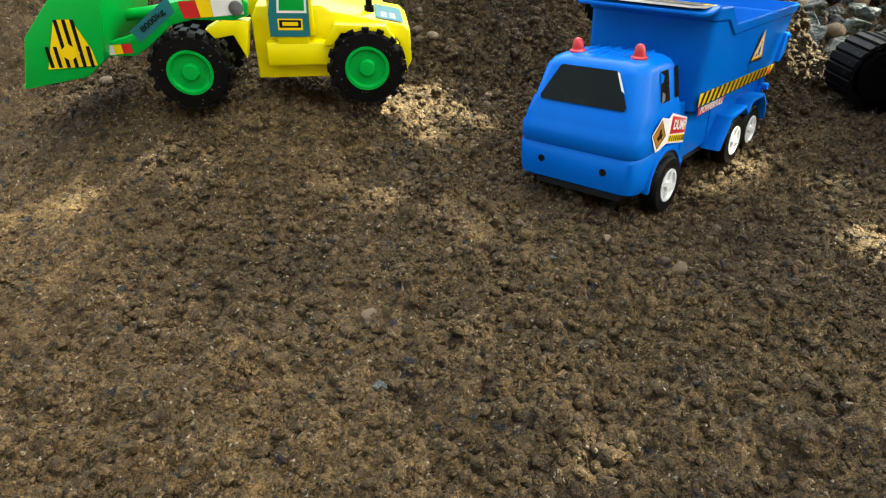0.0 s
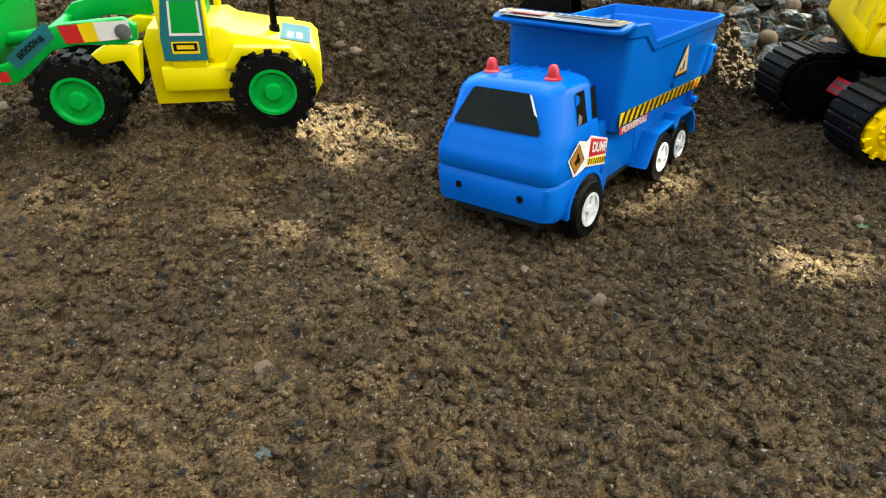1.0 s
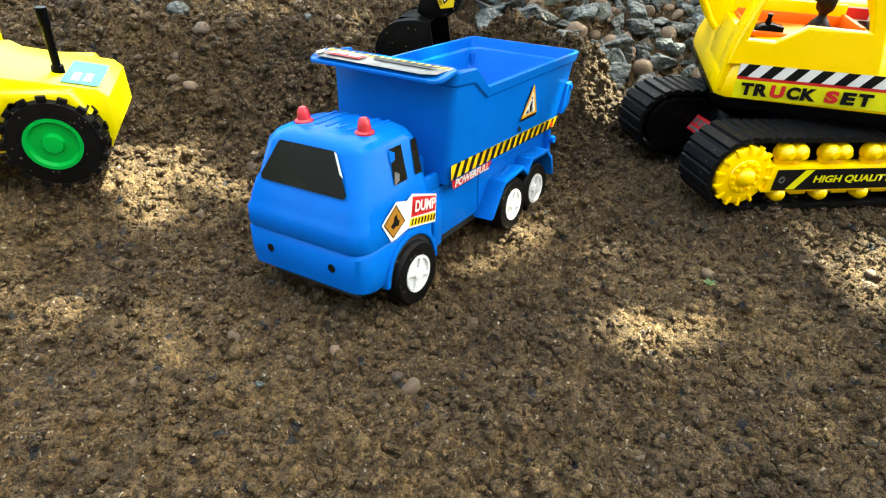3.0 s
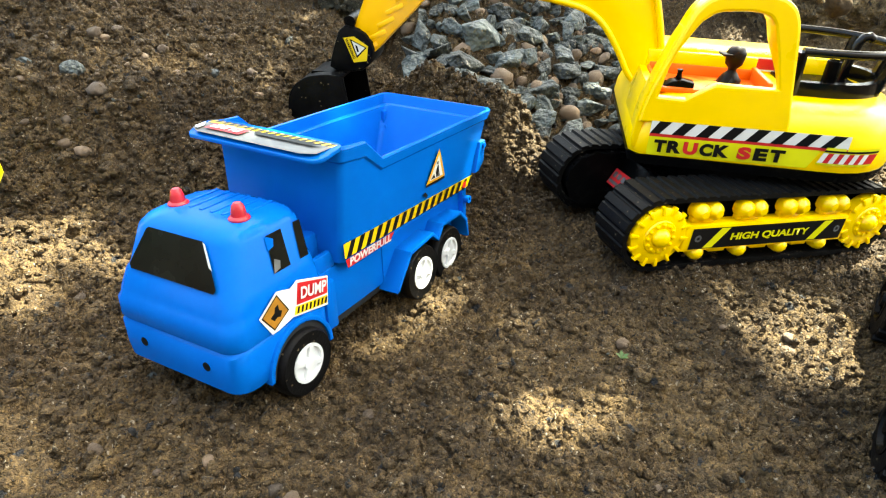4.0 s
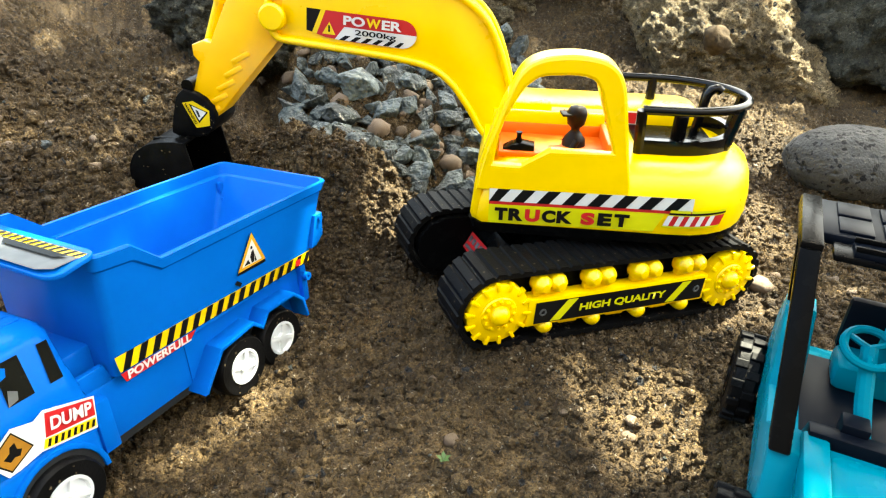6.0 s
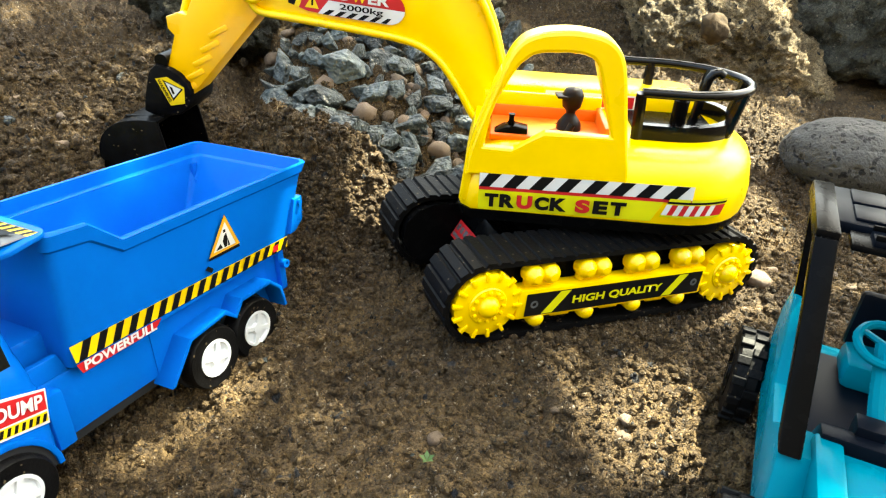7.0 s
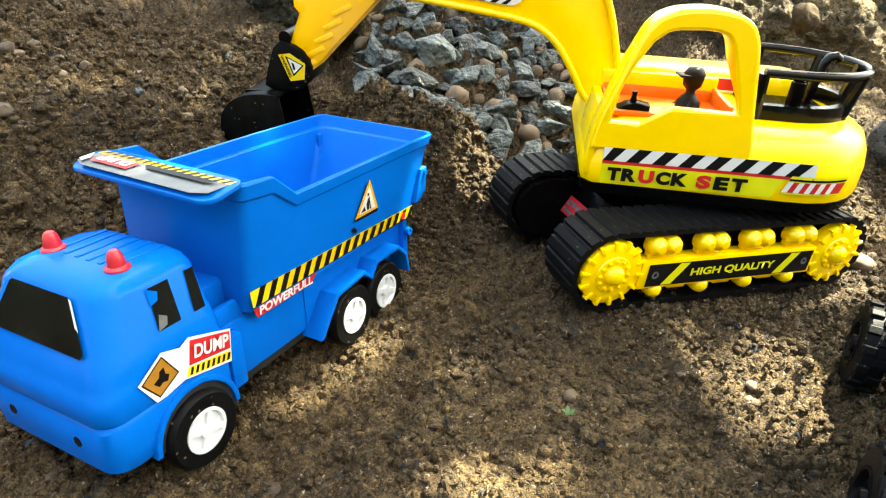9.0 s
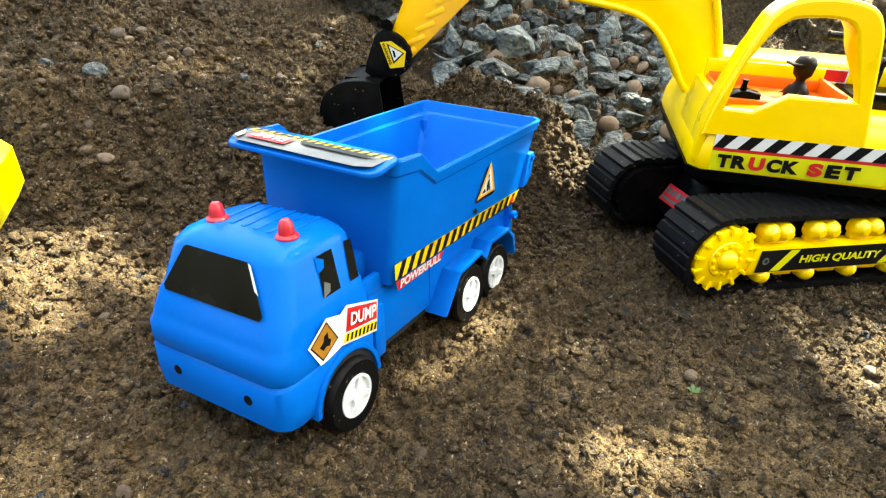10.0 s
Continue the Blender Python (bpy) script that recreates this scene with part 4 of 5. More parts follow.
    items += [(q, S_BLK) for q in slanted(0, 0.110, 0.0130, 0.0205, 8, 0.006, -0.1, 0.5)]
    sticker("flank_film", house, f, items, "lime, red and white striped sticker with lettering")
    for word, u, w, mat in (("T", 0.0034, 0.0072, S_BLK), ("R", 0.0112, 0.0082, S_BLK), ("U", 0.0203, 0.0082, S_RED), ("C", 0.0297, 0.0075, S_BLK), ("K", 0.0378, 0.0088, S_BLK), ("S", 0.0510, 0.0076, S_RED), ("E", 0.0602, 0.0076, S_BLK), ("T", 0.0690, 0.0082, S_BLK)):
        lettering(word, house, f @ Matrix.Translation((u, 0.0022, 0)), 0.0076, w, mat, bold=0.062, lift=0.0016)
    # second film, wrapped round the tail
    def flank_y(x):
        k = max(0.0, (x - 0.030) / 0.0573) ** (1 / 0.85)
        return -0.0668 * math.sqrt(max(0.0, 1 - k * k))
    q = bmesh.new()
    steps = 22
    for i in range(steps):
        xa, xb = 0.026 + 0.032 * i / steps, 0.026 + 0.032 * (i + 1) / steps
        for v0, v1, mi in ((0.0, 0.0105, 0), (0.0012, 0.0072, 1 + (i // 2) % 2), (0.0078, 0.0090, 3)):
            if mi == 1 and i > 17:
                mi = 2
            lean = 0.0035
            pts = []
            for x, v in ((xa, v0), (xb, v0), (xb, v1), (xa, v1)):
                xx = x + lean * v / 0.0105
                pts.append(q.verts.new((xx, flank_y(xx) - 0.0004 - 0.0002 * (mi > 0), 0.0715 + v)))
            q.faces.new(pts).material_index = mi
    part("tail_film", q, [S_LIME, S_WHT, S_RED, S_BLK], house, "red and white chevron sticker", smooth=False)
    # hydraulic arm
    arm = [(-0.064, 0.085), (-0.0770, 0.0915), (-0.0865, 0.1080), (-0.0990, 0.1250), (-0.1130, 0.1345), (-0.1350, 0.1385), (-0.2000, 0.1455), (-0.2125, 0.1470), (-0.2165, 0.1640), (-0.2110, 0.1755), (-0.1700, 0.1800), (-0.1200, 0.1810), (-0.0990, 0.1790), (-0.0800, 0.1660), (-0.0700, 0.1480), (-0.0620, 0.1240), (-0.0560, 0.0980), (-0.056, 0.090)]
    y0, y1 = 0.013, 0.041
    arm = rounded(arm, 2, closed=False)
    boom = hp("boom", prism(arm, y0 + 0.0012, y1 - 0.0012, "y", 0.0006), YELLOW)
    # raised edge round the arm's flank
    for sgn, ys in ((-1, y0), (1, y1)):
        ring_pts = [(x, ys, z) for x, z in arm if z > 0.0885]
        hp("boom_edge", tube(ring_pts, 0.0024, 6), YELLOW, parent=boom, sharp=70)
    hp("elbow_pin", lathe([(0.0085, y0 - 0.002), (0.0085, y0 - 0.0045), (0.0070, y0 - 0.0060), (0, y0 - 0.0062)], "y", 28, at=(-0.2115, 0, 0.1600)), YELLOW, parent=boom)
    stick_p = [(-0.2100, 0.1455), (-0.2655, 0.0850), (-0.2800, 0.0870), (-0.2760, 0.1010), (-0.2655, 0.1290), (-0.2690, 0.1330), (-0.2690, 0.1400), (-0.2610, 0.1430), (-0.2560, 0.1420), (-0.2380, 0.1760), (-0.2200, 0.1820), (-0.2050, 0.1700)]
    stk = hp("stick", prism(stick_p, y0 + 0.001, y1 - 0.001, "y", 0.001), YELLOW_SHADE, parent=boom)
    for k in range(5):
        a = Vector((-0.2370 - 0.0062 * k, 0, 0.1330 - 0.0092 * k))
        q = box(-0.0070, 0.0070, y0 + 0.0004, y0 + 0.0026, -0.0018, 0.0018, 0.0007)
        bmesh.ops.transform(q, matrix=Matrix.Translation(a) @ Matrix.Rotation(radians(-28), 4, "Y"), verts=q.verts)
        hp("stick_rib", q, YELLOW_SHADE, parent=stk)
    q = tube([(-0.2635, 0.027, 0.138), (-0.2520, 0.027, 0.166)], 0.0032, 12)
    tube([(-0.2520, 0.027, 0.166), (-0.2440, 0.027, 0.186)], 0.0058, 14, q)
    hp("hydraulic_ram", q, YELLOW, parent=boom)
    f = plane((-0.1915, y0, 0.1490), (1, 0, -0.08), (0, 0, 1))
    cap = [(0.060 + 0.0095 * math.cos(radians(a)), 0.0085 + 0.0085 * math.sin(radians(a))) for a in range(-90, 91, 15)]
    items = [([(0, 0.004), (0.012, 0.001), (0.030, 0.0)] + cap + [(0, 0.0172)], S_RED), ([(0.018, 0.0005)] + [p for p in cap if p[1] < 0.0086] + [(0.024, 0.0086)], S_WHT),
             ([(0.0, 0.004), (0.005, 0.003), (0.010, 0.0172), (0.0, 0.0172)], S_BLK), ([(0.0035, 0.003), (0.0065, 0.0025), (0.0120, 0.0172), (0.0090, 0.0172)], S_YEL),
             ([(0.010, 0.003), (0.0185, 0.003), (0.0145, 0.0105)], S_YEL), ([(0.0138, 0.0045), (0.0150, 0.0045), (0.0150, 0.0085), (0.0138, 0.0085)], S_BLK)]
    items += [(q, S_BLK) for q in slanted(0.020, 0.062, 0.0004, 0.0035, 6, 0.004, 0.1, 0.5)]
    sticker("power_film", boom, f, items, "red and white striped sticker with lettering")
    for word, u, w, mat in (("PO", 0.0235, 0.0135, S_WHT), ("W", 0.0378, 0.0090, S_YEL), ("ER", 0.0476, 0.0125, S_WHT)):
        lettering(word, boom, f @ Matrix.Translation((u, 0.0100, 0)), 0.0056, w, mat, bold=0.035, lift=0.0016)
    lettering("2000kg", boom, f @ Matrix.Translation((0.0310, 0.0038, 0)), 0.0042, 0.0260, S_BLK, bold=0.02, lift=0.0018)
    # bucket with its black arm plates
    q = prism(rounded([(-0.2680, 0.0790), (-0.2910, 0.0790), (-0.2890, 0.0900), (-0.2815, 0.1125), (-0.2660, 0.1085), (-0.2572, 0.0985), (-0.2590, 0.0860)], 1), y0 - 0.004, y1 + 0.004, "y", 0.0012)
    link = hp("bucket_link", q, BLACK_SANDY, parent=boom)
    hp("link_pin", lathe([(0.0042, y0 - 0.001), (0.0042, y1 + 0.001)], "y", 16, at=(-0.2755, 0, 0.1135)), BLACK, parent=boom)
    sticker("link_film", link, plane((-0.2720, y0 - 0.0040, 0.0860), (1, 0, 0.2), (-0.2, 0, 1)), [([(0, 0), (0.010, 0), (0.013, 0.010), (0.004, 0.018), (-0.004, 0.018)], S_YEL), ([(0.0030, 0.0028), (0.0118, 0.0090), (0.0004, 0.0168)], S_BLK), ([(0.0037, 0.0046), (0.0104, 0.0092), (0.0017, 0.0152)], S_WHT), ([(0.0040, 0.0068), (0.0055, 0.0070), (0.0052, 0.0112), (0.0036, 0.0122)], S_BLK)], "yellow warning sticker")
    wf = plane((-0.2720, y0 - 0.0040, 0.0860), (1, 0, 0.2), (-0.2, 0, 1)) @ Matrix.Translation((-0.0030, 0.0172, 0)) @ Matrix.Rotation(radians(-77.5), 4, "Z")
    lettering("WARNING", link, wf, 0.0021, 0.0150, S_BLK, bold=0.03, lift=0.0008)
    out = rounded([(-0.2775, 0.0782), (-0.2900, 0.0785), (-0.3040, 0.0762), (-0.3150, 0.0690), (-0.3205, 0.0580), (-0.3200, 0.0450), (-0.3130, 0.0330), (-0.3000, 0.0260), (-0.2680, 0.0240)], 2, closed=False)
    mid = Vector((-0.288, 0.050))
    inn = [tuple(Vector(p) + (mid - Vector(p)).normalized() * 0.0026) for p in reversed(out)]
    bw0, bw1 = -0.002, 0.056
    bucket = hp("bucket", prism(out + inn, bw0, bw1, "y", 0), BLACK_SANDY, parent=boom, label="black plastic digging bucket flecked with sand", sharp=30)
    for yy in (bw0 - 0.0004, bw1 - 0.0018):
        hp("bucket_cheek", prism(out, yy, yy + 0.0022, "y", 0.0004), BLACK_SANDY, parent=boom)
    for sy in (bw0 + 0.010, bw1 - 0.012):
        hp("bucket_rib", prism([(-0.2775, 0.0790), (-0.3040, 0.0775), (-0.3050, 0.0755), (-0.2775, 0.0775)], sy, sy + 0.0016, "y", 0), BLACK_SANDY, parent=boom)
    for k in range(4):
        ty = bw0 + 0.006 + 0.0155 * k
        hp("bucket_tooth", prism([(-0.2690, 0.0235), (-0.2690, 0.0265), (-0.2600, 0.0235)], ty, ty + 0.007, "y", 0.0004), BLACK_SANDY, parent=boom)
    return ex


EXC_BASE = pose(0.3620, 0.3195, 0.0068, 0, 2.7, 2.4)
EXC_TURN = pose(0.3875, 0.3385, 0.0, 0, 0, -24)
build_excavator(EXC_BASE, EXC_TURN)


def build_driver(m):
    """Small seated moulded figure, one plain mesh."""
    bm = lathe([(0.0, 0.0), (0.0062, 0.0005), (0.0068, 0.006), (0.0060, 0.013), (0.0035, 0.0165), (0.0022, 0.018), (0.0026, 0.0195), (0.0046, 0.0215), (0.0052, 0.025), (0.0055, 0.0275), (0.0040, 0.0305), (0, 0.0315)], "z", 18)
    merge(bm, box(-0.0085, -0.002, -0.0045, 0.0045, 0.0262, 0.0275, 0.0005))
    for sy in (-1, 1):
        tube([(0, sy * 0.0062, 0.014), (-0.003, sy * 0.0078, 0.009), (-0.009, sy * 0.0060, 0.007)], 0.0019, 8, bm)
        tube([(0.001, sy * 0.0035, 0.002), (-0.010, sy * 0.0035, 0.003)], 0.0026, 8, bm)
    ob = part("toy_driver", bm, BROWN, None, sharp=60)
    ob.matrix_world = m
    return tagged(ob, "dark brown moulded plastic figure seated in the excavator cab", "toy figure")


build_driver(EXC_TURN @ pose(-0.0230, -0.030, 0.0925, 0, 0, 8) @ Matrix.Scale(1.08, 4))


# ---------- wheel loader, yellow and green ----------
def lug_wheel(parent, x, y, z, r, w, sign, rim_mat, lugs=16):
    """Fat tyre with raised chevron lugs and a dished rim."""
    o, i = y, y - sign * w
    bm = lathe([(r * 0.50, o - sign * 0.002), (r * 0.56, o), (r * 0.86, o - sign * 0.0005), (r * 0.93, o - sign * w * 0.15), (r * 0.94, (o + i) / 2), (r * 0.93, i + sign * w * 0.15), (r * 0.86, i), (r * 0.5, i)], "y", 40, at=(x, 0, z))
    wh = part("wheel", bm, RUBBER, parent, "black chunky tyre on a coloured rim")
    for k in range(lugs):
        for half in (0, 1):
            a = 2 * math.pi * (k + 0.5 * half) / lugs
            ya, yb = ((o - sign * 0.0005, (o + i) / 2) if half == 0 else ((o + i) / 2, i + sign * 0.0005))
            q = box(r * 0.88, r * 1.0, min(ya, yb), max(ya, yb), -r * 0.09, r * 0.09, 0.0005)
            bmesh.ops.transform(q, matrix=Matrix.Translation((x, 0, z)) @ Matrix.Rotation(a, 4, "Y"), verts=q.verts)
            part("lug", q, RUBBER, wh, smooth=False)
    bm = lathe([(r * 0.55, o - sign * 0.004), (r * 0.55, o + sign * 0.0004), (r * 0.48, o + sign * 0.0004), (r * 0.43, o - sign * 0.0017), (r * 0.22, o - sign * 0.0017), (r * 0.18, o + sign * 0.0008), (0, o + sign * 0.0012)], "y", 32, at=(x, 0, z))
    part("rim", bm, rim_mat, wh)
    return wh


def build_wheel_loader(m):
    """x to the rear, near flank at minus y."""
    t = thing("wheel_loader", m, "lemon-yellow toy wheel loader with green arms and bucket", "toy loader")
    side = [(-0.030, 0.020), (0.070, 0.020), (0.0755, 0.030), (0.0745, 0.050), (0.070, 0.0545), (0.022, 0.0640), (0.016, 0.0680), (-0.026, 0.0680), (-0.030, 0.060)]
    hull = part("body", prism(side, -0.030, 0.030, "y", 0.002), LEMON, t)
    part("sill", box(-0.022, 0.055, -0.0365, 0.0365, 0.030, 0.046, 0.002), LEMON, t)
    for sy in (-1, 1):
        a, b = sorted((sy * 0.028, sy * 0.040))
        part("front_mudguard", prism([(-0.058, 0.0560), (-0.046, 0.0620), (-0.030, 0.0605), (-0.0345, 0.0370), (-0.041, 0.052), (-0.053, 0.050)], a, b, "y", 0.0008), LEMON, t)
        part("rear_mudguard", prism([(0.016, 0.044), (0.024, 0.058), (0.058, 0.056), (0.066, 0.044), (0.060, 0.044), (0.054, 0.051), (0.028, 0.052), (0.022, 0.044)], a, b, "y", 0.0008), LEMON, t)
        for x in (-0.072, 0.044):
            lug_wheel(t, x, sy * 0.0425, 0.0290, 0.0270, 0.020, sy, GREEN)
    # cab panel with its window
    part("cab_post", box(-0.018, -0.0135, -0.0365, -0.0300, 0.050, 0.098, 0.001), LEMON, t)
    part("cab_post", box(0.0060, 0.0105, -0.0365, -0.0300, 0.050, 0.098, 0.001), LEMON, t)
    part("cab_post", box(-0.018, -0.0135, 0.0300, 0.0365, 0.050, 0.098, 0.001), LEMON, t)
    part("cab_post", box(0.0060, 0.0105, 0.0300, 0.0365, 0.050, 0.098, 0.001), LEMON, t)
    part("cab_roof", box(-0.021, 0.0135, -0.038, 0.038, 0.097, 0.101, 0.002), LEMON, t)
    part("door_panel", box(-0.0140, 0.0065, -0.0362, -0.0325, 0.044, 0.067, 0.0006), LEMON, t)
    part("seat", box(-0.010, 0.006, -0.018, 0.018, 0.066, 0.082, 0.003), GREEN, t)
    f = plane((-0.0180, -0.0368, 0.0500), (1, 0, -0.02), (0, 0, 1))
    sticker("door_film", t, f, [([(0, 0), (0.0255, 0), (0.0265, 0.036), (0.004, 0.036), (0, 0.014)], S_TEAL), ([(0.0055, 0.015), (0.0245, 0.015), (0.0250, 0.035), (0.0075, 0.035)], S_WHT), ([(0.0070, 0.0165), (0.0232, 0.0165), (0.0236, 0.035), (0.0088, 0.035)], GREEN),
                                ([(0.0055, 0.0042), (0.0215, 0.0042), (0.0215, 0.0115), (0.0055, 0.0115)], S_YEL), ([(0.0065, 0.0058), (0.0205, 0.0058), (0.0205, 0.0106), (0.0065, 0.0106)], S_BLK), ([(0.0085, 0.0070), (0.0185, 0.0070), (0.0185, 0.0094), (0.0085, 0.0094)], S_YEL)], "teal door sticker with a black and yellow badge")
    part("exhaust_pipe", lathe([(0.0034, 0.058), (0.0034, 0.0625), (0.0023, 0.0630), (0.0023, 0.084), (0.0029, 0.085), (0.0029, 0.094), (0.0018, 0.094)], "z", 16, at=(0.0475, -0.0090, 0)), BLACK, t, "black exhaust pipe")
    f = plane((0.0515, -0.0270, 0.0586), (1, 0, -0.2), (0, 1, 0))
    items = [([(0, 0), (0.019, 0), (0.019, 0.040), (0, 0.040)], S_TEAL)]
    for k in range(2):
        items += [([(0.004 + 0.006 * k, 0.006 + 0.005 * q), (0.008 + 0.006 * k, 0.006 + 0.005 * q), (0.008 + 0.006 * k, 0.009 + 0.005 * q), (0.004 + 0.006 * k, 0.009 + 0.005 * q)], S_WHT) for q in range(3)]
    sticker("hood_film", t, f, items, "teal bonnet sticker with white bars")
    # lift arms
    for sy in (-1, 1):
        a, b = sorted((sy * 0.034, sy * 0.0400))
        arm = [(-0.030, 0.0640), (-0.0290, 0.0720), (-0.036, 0.0765), (-0.070, 0.0740), (-0.086, 0.0700), (-0.104, 0.0530), (-0.122, 0.0480), (-0.124, 0.0400), (-0.104, 0.0400), (-0.094, 0.0460), (-0.078, 0.0590), (-0.064, 0.0620), (-0.040, 0.0610)]
        am = part("lift_arm", prism(arm, a, b, "y", 0.001), GREEN, t, "green lift arm with striped stickers")
        part("pivot_bolt", lathe([(0.0045, sy * 0.0400), (0.0045, sy * 0.0412), (0.0030, sy * 0.0416), (0, sy * 0.0416)], "y", 18, at=(-0.0365, 0, 0.0690)), S_GREY, am)
        if sy < 0:
            f = plane((-0.0980, -0.0400, 0.0480), (0.80, 0, 0.60), (-0.60, 0, 0.80))
            sticker("arm_film", am, f, [([(0, 0.001), (0.030, 0.001), (0.034, 0.010), (0, 0.010)], S_TEAL)], "teal sticker with dark lettering")
            lettering("8000kg", am, f @ Matrix.Translation((0.006, 0.0032, 0)), 0.0045, 0.0200, S_BLK, bold=0.02)
            f = plane((-0.0690, -0.0400, 0.0630), (1, 0, 0.05), (0, 0, 1))
            sticker("arm_stripes", am, f, [([(0, 0), (0.010, 0), (0.009, 0.0105), (-0.002, 0.0105)], S_RED), ([(0.010, 0), (0.018, 0), (0.018, 0.0110), (0.009, 0.0105)], S_YEL), ([(0.018, 0), (0.037, 0.0005), (0.037, 0.0105), (0.018, 0.0110)], S_WHT)])
            f = plane((-0.1220, -0.0400, 0.0410), (1, 0, 0.08), (0, 0, 1))
            sticker("arm_stripes", am, f, [([(0, 0), (0.006, 0), (0.006, 0.006), (0, 0.006)], S_WHT), ([(0.006, 0), (0.011, 0), (0.011, 0.006), (0.006, 0.006)], S_YEL), ([(0.011, 0), (0.017, 0), (0.017, 0.006), (0.011, 0.006)], S_RED)])
    part("crossbar", tube([(-0.090, -0.036, 0.0600), (-0.090, 0.036, 0.0600)], 0.004, 12), GREEN, t)
    part("tilt_ram", tube([(-0.060, 0, 0.064), (-0.120, 0, 0.056)], 0.004, 12), GREEN, t)
    out = [(-0.112, 0.085), (-0.115, 0.063), (-0.120, 0.041), (-0.132, 0.031), (-0.172, 0.024), (-0.172, 0.027), (-0.134, 0.034), (-0.124, 0.043), (-0.119, 0.063), (-0.116, 0.085)]
    part("bucket", prism(out, -0.052, 0.052, "y", 0.0005), GREEN, t, "green loading bucket")
    for sy in (-1, 1):
        a, b = sorted((sy * 0.052, sy * 0.0495))
        part("bucket_cheek", prism([(-0.112, 0.085), (-0.115, 0.063), (-0.120, 0.041), (-0.132, 0.031), (-0.172, 0.024), (-0.162, 0.056), (-0.138, 0.082)], a, b, "y", 0.0004), GREEN, t)
    f = plane((-0.154, -0.0523, 0.0365), (1, 0, 0), (0, 0, 1))
    items = [([(0, 0), (0.030, 0.002), (0.029, 0.012), (0.022, 0.030), (0.012, 0.030)], S_YEL)]
    for k in range(6):
        u = 0.002 + 0.0048 * k
        h = 0.030 if 0.010 < u < 0.022 else 0.014
        items.append(([(u, 0.001), (u + 0.0022, 0.001), (u + 0.0022, h), (u, h)], S_BLK))
    items.append(([(0.009, 0.010), (0.015, 0.005), (0.022, 0.010), (0.016, 0.016)], S_YEL))
    sticker("hazard_film", t, f, items, "yellow and black hazard sticker")
    return t


build_wheel_loader(pose(-0.1218, 0.3174, 0.0335, 0, 0, 4.7) @ Matrix.Scale(0.881, 4))


# ---------- cyan tractor ----------
def leaning_post(sy):
    """Flat cab post that leans back and outwards towards the roof."""
    bm = prism([(0.0460, 0.0600), (0.0375, 0.0600), (0.0175, 0.0950), (-0.0010, 0.1190), (0.0080, 0.1205), (0.0265, 0.0960)], sy * 0.0310 - 0.0036, sy * 0.0310 + 0.0036, "y", 0.0008)
    for v in bm.verts:
        v.co.y += sy * 0.0065 * (v.co.z - 0.060) / 0.060
    return bm


